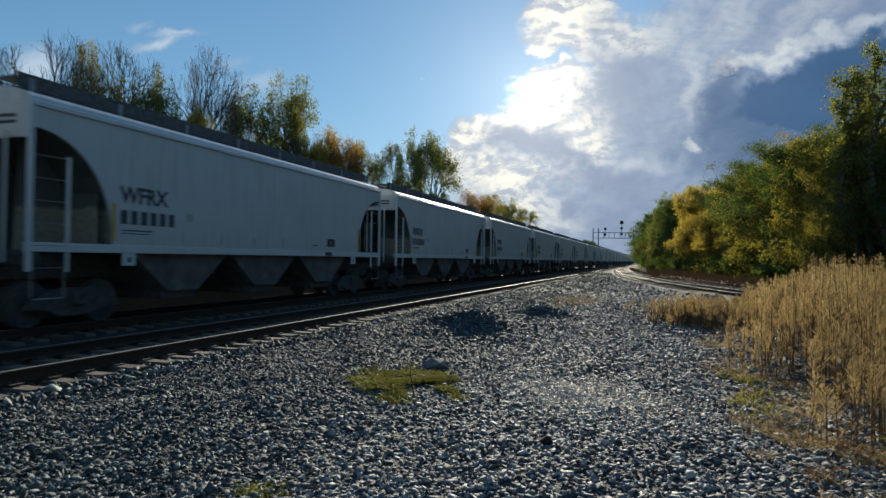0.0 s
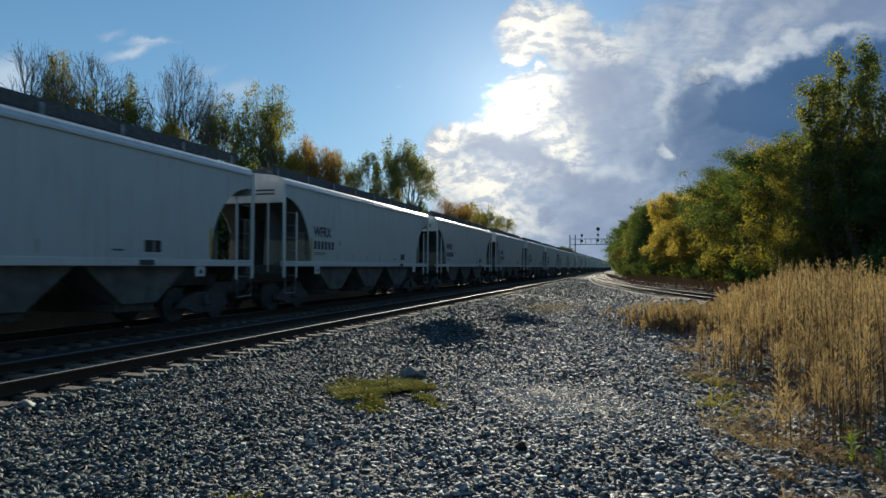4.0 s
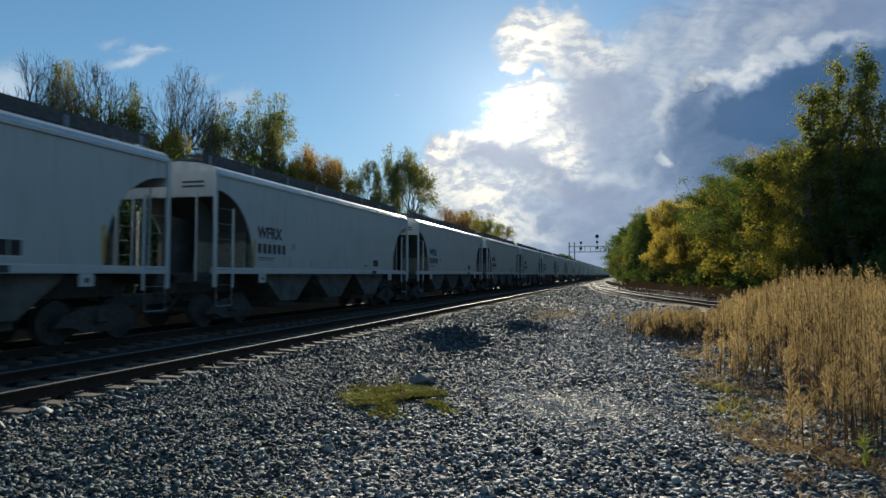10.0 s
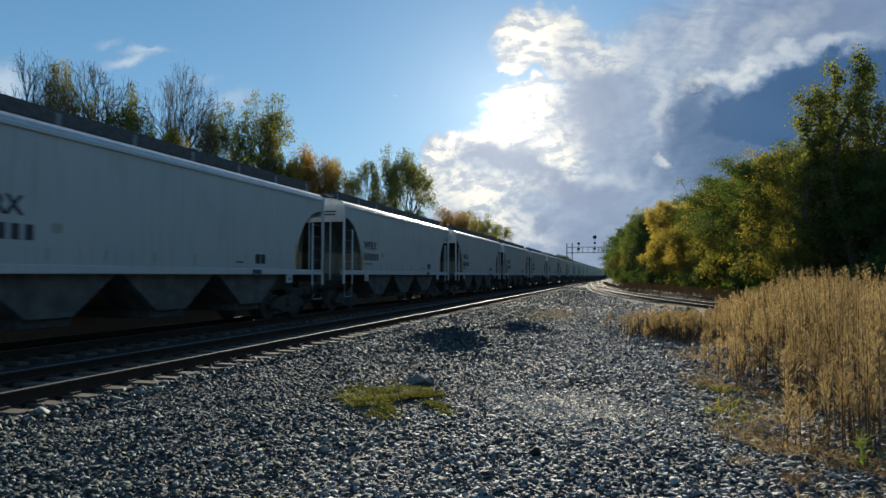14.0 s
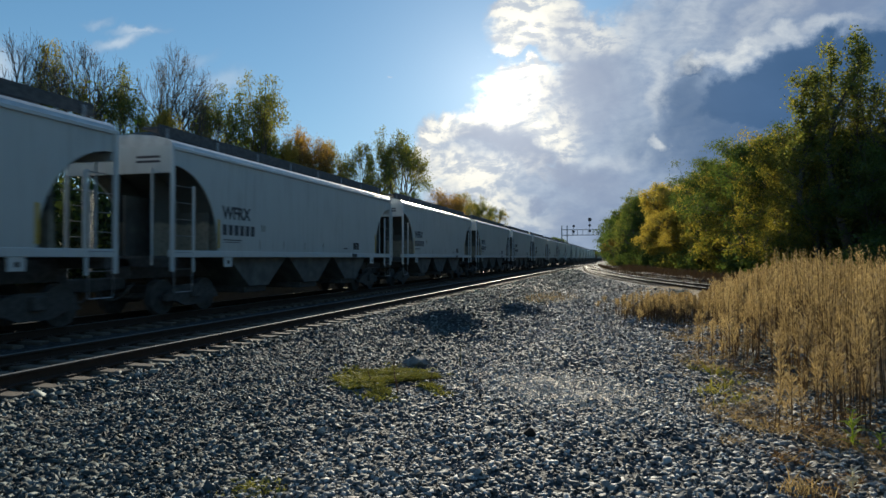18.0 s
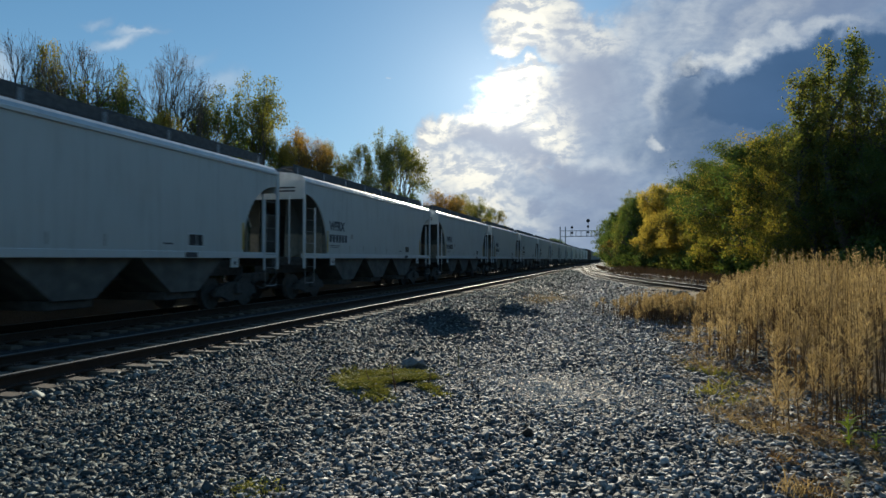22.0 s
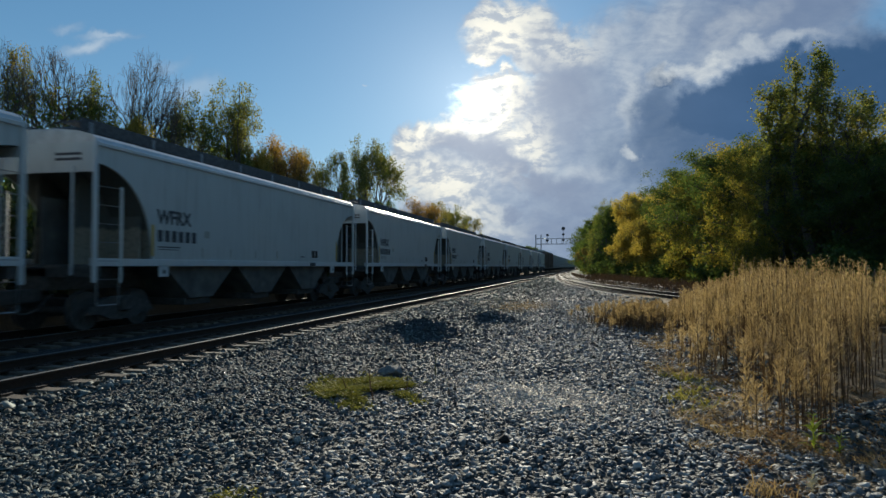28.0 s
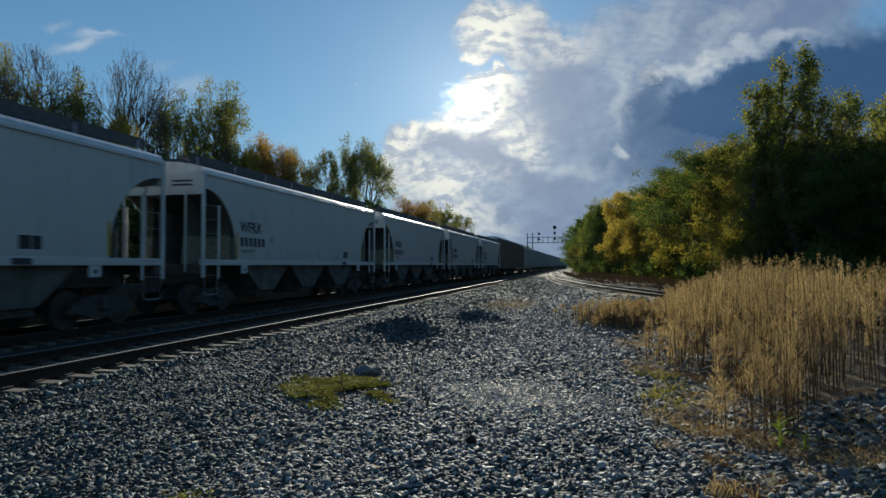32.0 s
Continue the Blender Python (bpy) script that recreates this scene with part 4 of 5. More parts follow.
def fork(rng, height, width, stems, levels, low=0.40):
    """A tree that forks again and again from a short trunk into a rounded crown of fine twigs."""
    segs, tips = [], []

    def unit(v):
        return v / np.linalg.norm(v)

    def bough(p, d, ln, r, level):
        bend = p + d * ln * 0.5 + rng.normal(0, 0.06 * ln, 3)
        end = p + d * ln + rng.normal(0, 0.07 * ln, 3)
        if level:
            segs.append((p, bend, r, r * 0.86))
            segs.append((bend, end, r * 0.86, r * 0.7))
        else:
            segs.append((p, end, r, r * 0.7))
        if level < 4:
            tips.append(end)
        if level == 0:
            return
        for i in range(3 if rng.uniform() < 0.45 else 2):
            side = np.cross(d, rand_dirs(rng, 1)[0])
            turn = unit(d + unit(side) * rng.uniform(0.35, 0.95) + np.array([0, 0, 0.06]))
            bough(end if i else bend * 0.3 + end * 0.7, turn, ln * rng.uniform(0.66, 0.88), max(0.010, r * 0.64), level - 1)

    foot, top = np.array([0.0, 0, -0.3]), np.array([0.0, 0, low * height])
    r = 0.016 * height
    segs.append((foot, top, r, r * 0.85))
    for i in range(stems):
        az = i * 2.399 + rng.uniform(-0.4, 0.4)
        k = rng.uniform(0.2, 1.3)
        bough(top * np.array([1, 1, rng.uniform(0.55, 1.1)]), unit(np.array([k * math.cos(az), k * math.sin(az), 1.0])), height * 0.15, r * 0.6, levels)
    pts = np.array(tips)
    k = np.array([width / np.percentile(np.hypot(pts[:, 0], pts[:, 1]), 92)] * 2 + [height / np.percentile(pts[:, 2], 97)])
    return [(a * k, b * k, r0, r1) for a, b, r0, r1 in segs], pts * k


def make_forked(seed, height, width, stems, levels, leaves, size, mat, label, spread=0.3, bare_top=0.0, low=0.40):
    rng = np.random.default_rng(seed)
    segs, tips = fork(rng, height, width, stems, levels, low)
    tree = tagged(new("tree"), label, "tree")
    put("trunk", limbs_mesh(segs, M_BARK, 5), tree)
    if leaves:
        # whole boughs are thinner in leaf than others
        full = rng.uniform(0, 1, len(tips)) + 0.5 * wave(tips[:, 0] + tips[:, 2], tips[:, 1] + tips[:, 2] * 0.7, 0.9, seed) - bare_top * (tips[:, 2] / height)
        tips = tips[full > 0.12]
        put("crown", leaf_cloud(rng, tips, max(1, leaves // len(tips)), (spread, spread, spread * 0.8), size, mat), tree)
    return tree


def make_shoots(seed, leaders, leaves, size, mat, label):
    """A tree of several upright leaders: (offset x, offset y, height, width)."""
    rng = np.random.default_rng(seed)
    segs, tips = [], []
    for dx, dy, h, wd in leaders:
        s, t = grow(rng, h, wd, 0.25, 26, 4, 1.0)
        # the leaders spread from one foot
        def move(p):
            k = min(1.0, max(0.0, p[2] / (0.5 * h)))
            return p + np.array([dx * k, dy * k, 0])
        segs += [(move(a), move(b), r0, r1) for a, b, r0, r1 in s]
        tips += [move(p) for p in t]
    tree = tagged(new("tree"), label, "tree")
    put("trunk", limbs_mesh(segs, M_BARK), tree)
    put("crown", leaf_cloud(rng, np.array(tips), max(1, leaves // len(tips)), (0.2, 0.2, 0.26), size, mat), tree)
    return tree


def make_bush(seed, height, width, leaves, size, mat, label):
    rng = np.random.default_rng(seed)
    segs, tips = [], []
    for i in range(22):
        az = rng.uniform(0, 6.283)
        r = width * math.sqrt(rng.uniform(0, 1))
        e = np.array([r * math.cos(az), r * math.sin(az), height * rng.uniform(0.25, 1.0) * (1 - 0.45 * (r / width) ** 2)])
        a = np.array([e[0] * 0.15, e[1] * 0.15, -0.1])
        mid = (a + e) / 2 + rng.normal(0, 0.12, 3)
        segs += [(a, mid, 0.03, 0.02), (mid, e, 0.02, 0.006)]
        tips += [e, mid]
    bush = tagged(new("bush"), label, "bush")
    put("stem", limbs_mesh(segs, M_BARK, 4), bush)
    put("foliage", leaf_cloud(rng, tips, max(1, leaves // len(tips)), (0.4 * width / 2, 0.4 * width / 2, 0.28 * height / 2), size, mat), bush)
    return bush


def plant(ob, x, y, turn=0.0, s=1.0, sz=None, first=False):
    z = float(ground_z(x, y))
    sz = sz or s
    if first:
        ob.matrix_basis = Matrix.LocRotScale((x, y, z - 0.05), Euler((0, 0, turn)), (s, s, sz))
        return ob
    k = ob.scale       # copy_thing() applies the first one's scale again
    return copy_thing(ob, Matrix.LocRotScale((x, y, z - 0.05), Euler((0, 0, turn)), (s / k.x, s / k.y, sz / k.z)))


def make_woods():
    G = "woods beside the line"
    dense_g = make_tree(11, 13.0, 4.4, 0.06, 56000, 0.115, L_GREEN, "dense dark green tree in leaf", 26, 6, 0.35, 2, 0.30)
    dense_t = make_tree(12, 13.0, 4.6, 0.05, 54000, 0.115, L_TURN, "full tree turning yellow-green", 26, 6, 0.35, 2, 0.30)
    gold = make_tree(13, 11.0, 4.0, 0.06, 30000, 0.15, L_GOLD, "tree in golden autumn leaf", 22, 5, 0.4, 2, 0.30)
    spire = make_shoots(14, ((-0.7, 0.0, 16.2, 0.62), (0.75, 0.2, 16.2, 0.60), (1.95, 0.5, 15.3, 0.62), (-2.75, 0.3, 14.2, 0.85), (-1.75, -0.2, 14.4, 0.7), (3.2, -0.3, 13.4, 1.0), (-0.2, -0.8, 12.6, 1.9), (1.8, -0.6, 12.2, 1.8)), 36000, 0.125, L_OLIVE,
                        "tall young tree with upright yellowing boughs")
    bare = make_forked(15, 13.5, 4.2, 6, 6, 300, 0.06, L_DRY, "nearly bare tree with a rounded crown of fine branches", 0.10)
    thin = make_forked(16, 13.0, 3.8, 6, 5, 11000, 0.13, L_TURN, "half-bare tree with thinning yellow leaves", 0.26, 0.2, 0.24)
    airy = make_forked(17, 13.5, 4.2, 7, 5, 14000, 0.14, L_OLIVE, "open tree with gaps in its olive crown", 0.27, 0.0, 0.24)
    rust = make_forked(18, 12.0, 4.0, 6, 5, 12000, 0.13, L_RUST, "tree with rusty orange autumn leaves", 0.27, 0.0, 0.26)
    far_g = make_tree(19, 13.0, 4.6, 0.06, 14000, 0.26, L_GREEN, "dark green tree in leaf down the line", 22, 5, 0.35)
    bush_g = make_bush(21, 3.6, 2.4, 4200, 0.19, L_GREEN, "dark green bush at the edge of the woods")
    bush_t = make_bush(22, 3.0, 2.2, 3800, 0.18, L_TURN, "yellowing bush at the edge of the woods")
    bush_low = make_bush(24, 3.6, 2.4, 1700, 0.28, L_SHADE, "bush on the bank behind the tracks, leaves darkened as shade")
    bush_big = make_bush(23, 5.6, 3.4, 9000, 0.16, L_GREEN, "tall dark green thicket behind the tracks")
    used = set()

    def add(ob, x, y, turn, s, sz=None):
        t = plant(ob, x, y, turn, s, sz, first=ob not in used)
        used.add(ob)
        tagged(t, group=G)

    # woods along the weedy strip
    for ob, x, y, turn, s, sz in (
            (spire, 12.6, 42, 0.0, 1.0, 1.0), (dense_g, 13.4, 40.4, 0.3, 0.62, 0.62), (dense_t, 10.8, 43.4, 1.3, 0.5, 0.72), (far_g, 19.5, 47, 1.0, 1.0, 0.82), (dense_t, 12.0, 48, 2.0, 0.85, 0.85), (dense_g, 15.8, 44, 2.6, 1.0, 0.76), (spire, 19.0, 45, 2.3, 1.0, 0.86),
            (dense_g, 11.6, 54, 4.1, 0.95, 0.9), (dense_t, 10.6, 62, 0.6, 0.9, 0.92), (dense_g, 9.8, 69, 5.2, 0.95, 0.92), (gold, 9.0, 76, 1.0, 0.95, 1.06),
            (gold, 9.0, 83, 3.3, 0.8, 0.74), (gold, 9.2, 92, 2.2, 1.0, 1.1), (dense_t, 10.4, 97, 0.2, 1.0, 1.0), (gold, 7.6, 99, 4.4, 0.95, 1.15),
            (dense_t, 8.0, 110, 1.4, 1.0, 1.08), (dense_g, 3.9, 118, 5.0, 0.75, 1.0), (airy, 2.9, 126, 0.9, 0.75, 1.0), (far_g, 5.8, 134, 2.8, 1.1, 1.1),
            (rust, -1.2, 165, 0.4, 0.7, 0.52), (far_g, 3.6, 150, 3.9, 1.1, 1.05), (far_g, 1.4, 172, 3.9, 1.1, 1.0), (far_g, 0.4, 196, 2.4, 1.1, 0.9), (far_g, -0.4, 225, 1.1, 1.2, 0.9),
            (far_g, -1.2, 262, 4.0, 1.2, 1.0), (far_g, -2.2, 305, 5.5, 1.2, 1.0), (far_g, -3.2, 360, 0.8, 1.3, 1.0), (far_g, -5.0, 430, 2.0, 1.4, 1.0),
            (far_g, 16.0, 52, 5.0, 1.1, 0.85), (far_g, 15.0, 60, 0.1, 1.1, 0.9), (far_g, 14.0, 70, 2.9, 1.1, 0.95), (far_g, 12.4, 82, 2.9, 1.1, 1.0), (far_g, 20.5, 36, 3.0, 1.0, 0.8),
            (far_g, 21.5, 24, 2.0, 1.1, 1.0), (far_g, 21.0, 14, 4.0, 1.1, 1.0), (far_g, 19.5, 2, 0.4, 1.1, 1.0), (far_g, 20.0, -12, 1.9, 1.1, 1.0), (far_g, 19.0, -28, 0, 1.1, 1.0)):
        add(ob, x, y, turn, s, sz)
    for i, (x, y) in enumerate(((12.2, 36), (10.9, 42), (10.4, 49), (9.8, 56), (9.2, 63), (8.6, 70), (8.2, 78), (7.4, 86), (6.4, 95), (5.2, 104), (4.2, 114), (2.8, 126), (1.2, 140), (0.2, 155), (-0.4, 172), (14.4, 40), (14.8, 35), (16.8, 40), (17.6, 46))):
        add(bush_t if i % 3 == 1 else bush_g, x, y, i * 1.3, 0.8 + 0.35 * ((i * 7) % 5) / 5, 0.75 + 0.3 * ((i * 3) % 4) / 4)
    # woods behind the train
    for ob, x, y, turn, s, sz in (
            (bare, -25.5, 19.4, 2.4, 0.6, 0.60), (bare, -25, 22.1, 1.2, 0.62, 0.70), (thin, -24.5, 23.6, 2.5, 0.36, 0.72), (bare, -25.4, 26.1, 3.1, 0.66, 0.76), (airy, -24.5, 27.7, 4.0, 0.42, 0.68),
            (gold, -23.5, 28.5, 0.4, 0.26, 0.74), (bare, -25, 32.2, 0.1, 0.66, 0.88), (bare, -25.6, 34.4, 2.0, 0.6, 0.74), (airy, -25.6, 37.4, 4.4, 0.52, 0.78), (airy, -25, 41.0, 1.7, 0.62, 0.90), (airy, -25.4, 43.0, 3.7, 0.44, 0.74),
            (gold, -24.2, 44.0, 2.2, 0.28, 0.84), (rust, -24.6, 46.6, 2.9, 0.50, 0.80), (rust, -25, 49.4, 0.9, 0.60, 0.84), (gold, -25.4, 51.6, 3.9, 0.36, 0.78), (thin, -25, 54.0, 1.9, 0.56, 0.78), (thin, -25, 60.4, 5.1, 0.58, 0.86), (airy, -25, 68.6, 2.0, 0.66, 1.0),
            (dense_t, -24.0, 64.5, 2.6, 0.30, 0.50), (dense_g, -24.2, 72.0, 0.6, 0.42, 0.62), (airy, -25.5, 75.5, 0.7, 0.84, 1.02), (rust, -25, 93, 1.1, 0.8, 0.80), (thin, -25, 105, 2.7, 0.8, 0.80), (airy, -25, 117, 4.9, 0.8, 0.78), (thin, -25, 132, 0.2, 0.9, 0.80),
            (far_g, -24, 160, 0.2, 0.9, 0.5), (far_g, -25, 190, 2.2, 0.9, 0.5), (far_g, -26, 230, 4.2, 1.0, 0.55), (far_g, -28, 280, 1.2, 1.1, 0.7), (far_g, -30, 340, 3.2, 1.2, 0.8),
            (airy, -26, 15.5, 2.2, 0.7, 0.62), (far_g, -27, 6, 5.0, 0.9, 0.75), (far_g, -27, -6, 1.0, 0.9, 0.8), (far_g, -27, -18, 3.0, 1.0, 0.9)):
        add(ob, x, y, turn, s, sz)
    for i in range(44):
        if i < 24:
            add(bush_low, -17.3 - 0.3 * (i % 2), 4 + i * 3.3, i * 1.7, 0.75, 0.5)
        if i < 12:
            add(bush_big, -22.5, 9 + i * 4.4, i * 0.9, 1.0, 1.0)
        add(bush_low, -19.4 - (i % 3) * 1.3, 2 + i * 3.6 + (i % 4), i * 2.1, 1.0 + 0.1 * (i % 3), 0.8 + 0.1 * (i % 2))


make_woods()


# ======================= weeds =======================
WEED_Y, WEED_X = (4, 8, 10.6, 12.6, 16.7, 23, 30, 50), (2.5, 2.0, 2.0, 1.7, 1.9, 2.7, 4.2, 9.5)


def make_weeds():
    """A stand of tall dried weeds with feathery plumes, thinning out towards the stones."""
    rng = np.random.default_rng(5)
    # stalks stand in clumps with bare ground between
    n = 2000
    cy = 7.4 + 46 * rng.uniform(0, 1, n) ** 1.4
    edge = np.interp(cy, WEED_Y, WEED_X) + 0.3 * wave(cy * 0.3, cy, 1.3, 6)
    cx = edge - 0.25 + rng.gamma(2.1, 0.85, n) * (0.75 + 0.06 * cy)
    keep = (wave(cx, cy, 1.6, 3) + 0.5 * wave(cx, cy, 4.1, 5) > -0.1) & (cx < 3 + 0.36 * cy) & (cy > 8.4 + 1.05 * np.maximum(0, cx - 2.5) - 1.2 * (cx < 2.6)) & (rng.uniform(0, 1, n) < np.clip(0.32 + 0.032 * cy, 0, 1))
    cx, cy = cx[keep], cy[keep]
    per = np.where(cy < 15, rng.integers(1, 4, len(cx)), rng.integers(1, 5, len(cx)))
    who = np.repeat(np.arange(len(cx)), per)
    n = len(who)
    spread = 0.05 + 0.004 * cy[who]
    x, y = cx[who] + rng.normal(0, 1, n) * spread, cy[who] + rng.normal(0, 1, n) * spread
    clump = rng.normal(0, 0.8, len(cx))[who]
    few = len(x)
    # a low outlier spreading into the stones
    x = np.concatenate([x, 1.6 + rng.normal(0, 0.75, 230)])
    y = np.concatenate([y, 22.3 + rng.normal(0, 1.0, 230)])
    clump = np.concatenate([clump, np.zeros(230)])
    n = len(x)
    z = ground_z(x, y)
    inner = np.clip(0.52 + (x - np.interp(y, WEED_Y, WEED_X)) * np.clip(0.62 - 0.018 * y, 0.12, 1), 0.45, 1.0)
    h = np.clip(rng.normal(1.50, 0.22, n) + 0.24 * clump, 0.45, 2.05) * inner * np.where(rng.uniform(0, 1, n) < 0.25, rng.uniform(0.45, 0.8, n), 1.0)
    h[few:] = rng.uniform(0.3, 0.8, n - few)
    lean = rng.normal(0, 0.055, (n, 2)) * h[:, None]
    base = np.stack([x, y, z - 0.02], 1)
    top = base + np.concatenate([lean, h[:, None]], 1)
    # stems: two crossed narrow strips in two lengths
    sv, sf = [], []
    w = (0.0048 + 0.00022 * y)[:, None]
    i = np.arange(n)
    for ax in (np.array([1.0, 0, 0]), np.array([0, 1.0, 0])):
        mid = (base + top) / 2 - np.concatenate([lean * 0.15, np.zeros((n, 1))], 1)
        o = len(sv) * n
        for p, s in ((base, 1.0), (mid, 0.8), (top, 0.3)):
            sv += [p - ax * w * s, p + ax * w * s]
        for q in (0, 2):
            sf.append(np.stack([(o + (q + 0) * n) + i, (o + (q + 1) * n) + i, (o + (q + 3) * n) + i, (o + (q + 2) * n) + i], 1))
    stems = mesh_quads("stems", np.concatenate(sv), np.concatenate(sf), L_STEM)
    # feathery plume: fine branchlets that sweep up from the upper stem, a few withered leaves below
    m = 96
    f = rng.uniform(0, 1, (n, m))
    plume = f > 0.12
    start = rng.uniform(0.36, 0.66, (n, 1))
    t = np.where(plume, start + (1 - start) * np.clip((f - 0.12) / 0.88, 0, 1) ** 0.85, 0.10 + 2.2 * f)
    rel = np.clip((t - start) / (1 - start), 0, 1)
    az = rng.uniform(0, 6.283, (n, m))
    out = np.stack([np.cos(az), np.sin(az), np.zeros((n, m))], -1)
    p0 = base[:, None, :] + (top - base)[:, None, :] * t[:, :, None] + out * (0.02 * rng.uniform(0, 1.0, (n, m)) * (1 - rel))[:, :, None]
    full = rng.uniform(0.65, 1.5, (n, 1))
    ln = np.where(plume, full * rng.uniform(0.35, 1.0, (n, m)) * (0.025 + 0.085 * np.sin(math.pi * np.clip(0.25 + 0.75 * rel, 0, 1)) ** 0.8), rng.uniform(0.03, 0.09, (n, m)))
    d = out * np.where(plume, rng.uniform(0.35, 1.25, (n, m)), rng.uniform(0.5, 1.0, (n, m)))[:, :, None]
    d[:, :, 2] = np.where(plume, 1.0, rng.uniform(-0.9, 0.5, (n, m)))
    p1 = p0 + d * ln[:, :, None]
    p0, p1, d = p0.reshape(-1, 3), p1.reshape(-1, 3), d.reshape(-1, 3)
    k = len(p0)
    sd = np.cross(d, rand_dirs(rng, k))
    sd /= np.linalg.norm(sd, axis=1)[:, None] + 1e-9
    sd *= (0.0006 + 0.00026 * p0[:, 1:2]) * rng.uniform(0.6, 1.4, (k, 1))
    pm = p0 * 0.4 + p1 * 0.6
    v = np.stack([p0, pm + sd, p1, pm - sd], 1).reshape(-1, 3)
    plumes = mesh_quads("plumes", v, np.arange(k)[:, None] * 4 + np.array([[0, 1, 2, 3]]), L_STRAW)
    ob = tagged(new("tall_weeds"), "tall dry straw-coloured weeds with feathery seed heads", "weeds", kind="stuff")
    put("stems", stems, ob)
    put("plumes", plumes, ob)


def blades(name, n, xs, ys, hs, mat, seed, label, lean=0.5, wide=0.006, patchy=False, along=False):
    rng = np.random.default_rng(seed)
    y = ys(rng, n)
    x = xs(rng, n) + (np.interp(y, SIDE_Y, SIDE_X) if along else 0.0)
    if patchy:
        keep = wave(x, y, 1.9, seed) + 0.6 * wave(x, y, 6.0, seed + 1) > 0.12
        x, y = x[keep], y[keep]
        n = len(x)
    z = ground_z(x, y)
    h = rng.uniform(hs[0], hs[1], n)[:, None]
    base = np.stack([x, y, z], 1)
    d = rng.normal(0, lean, (n, 3)) * h
    d[:, 2] = np.abs(h[:, 0])
    side = rand_dirs(rng, n) * np.array([1, 1, 0.1]) * (wide * rng.uniform(0.6, 1.4, n))[:, None]
    mid = base + d * 0.55
    top = base + d * np.array([1.25, 1.25, 0.9])
    v = np.stack([base - side, base + side, mid + side * 0.8, mid - side * 0.8, top + side * 0.15, top - side * 0.15], 1).reshape(-1, 3)
    i = np.arange(n)[:, None] * 6
    q = np.concatenate([i + np.array([[0, 1, 2, 3]]), i + np.array([[3, 2, 4, 5]])])
    return tagged(put(name, mesh_quads(name, v, q, mat)), label, "grass", kind="stuff")


make_weeds()
blades("dry_grass", 34000, lambda r, n: 1.0 + r.gamma(1.5, 0.9, n), lambda r, n: 6.3 + 34 * r.uniform(0, 1, n) ** 1.8, (0.02, 0.12), L_STRAW, 31,
       "short dry grass and litter at the edge of the stones", 1.2, 0.005, True)
blades("short_weeds", 2600, lambda r, n: 1.5 + r.normal(0, 0.75, n), lambda r, n: 22.3 + r.normal(0, 1.5, n), (0.15, 0.75), L_STEM, 34,
       "short dry weeds spreading into the stones", 0.14, 0.007, True)
blades("scrub", 9000, lambda r, n: 6.4 + r.normal(0, 1.6, n), lambda r, n: 38 + 75 * r.uniform(0, 1, n) ** 1.2, (0.3, 1.1), L_STEM, 35,
       "brown scrub between the siding and the woods", 0.2, 0.03, False, True)
blades("verge_grass", 2200, lambda r, n: 1.9 + r.exponential(0.5, n), lambda r, n: 60 + 90 * r.uniform(0, 1, n), (0.2, 0.6), L_STEM, 36,
       "dry grass on the far verge of the siding", 0.3, 0.03, False, True)
blades("dry_tuft", 900, lambda r, n: -3.1 + r.normal(0, 0.7, n), lambda r, n: 31 + r.normal(0, 2.2, n), (0.06, 0.22), L_STRAW, 32, "dry rusty grass tufts growing in the stones", 0.6)
blades("moss_patch", 30000, lambda r, n: -3.25 + r.normal(0, 0.36, n), lambda r, n: 9.4 + r.normal(0, 0.42, n), (0.03, 0.075), L_MOSS, 33, "low yellow-green moss patch among the stones", 1.1, 0.016, True)
blades("moss_tuft", 420, lambda r, n: -2.98 + r.normal(0, 0.12, n), lambda r, n: 4.85 + r.normal(0, 0.12, n), (0.015, 0.04), L_MOSS, 38, "small yellowish moss tuft among the stones", 1.1, 0.010)
blades("straw_tuft", 120, lambda r, n: 1.40 + r.normal(0, 0.08, n), lambda r, n: 5.85 + r.normal(0, 0.10, n), (0.05, 0.17), L_STRAW, 40, "dry straw tuft standing in the stones", 0.35, 0.006)
blades("low_green_weeds", 700, lambda r, n: 1.42 + r.normal(0, 0.22, n), lambda r, n: 10.6 + r.normal(0, 0.9, n), (0.04, 0.16), L_MOSS, 39, "low yellow-green weeds at the edge of the stones", 0.9, 0.011, True)


def narrow_leaves(rng, pts, n, length, width, mat, up=0.6):
    """Long pointed leaves that arch out from the stem."""
    pts = np.asarray(pts)
    k = rng.uniform(0.15, len(pts) - 1.01, n)
    p = pts[k.astype(int)] + (pts[k.astype(int) + 1] - pts[k.astype(int)]) * (k % 1)[:, None]
    az = np.arange(n) * 2.4 + rng.uniform(-0.4, 0.4, n)
    out = np.stack([np.cos(az), np.sin(az), np.full(n, up) * rng.uniform(0.5, 1.6, n)], 1)
    out /= np.linalg.norm(out, axis=1)[:, None]
    ln = (length * rng.uniform(0.6, 1.2, n))[:, None]
    side = np.stack([-np.sin(az), np.cos(az), np.zeros(n)], 1) * width
    a, b = p + out * ln * 0.45, p + out * ln + np.array([0, 0, -0.22]) * ln
    v = np.stack([p - side * 0.2, p + side * 0.2, a + side, a - side, b + side * 0.05, b - side * 0.05], 1).reshape(-1, 3)
    i = np.arange(n)[:, None] * 6
    return mesh_quads("leaves", v, np.concatenate([i + np.array([[0, 1, 2, 3]]), i + np.array([[3, 2, 4, 5]])]), mat)


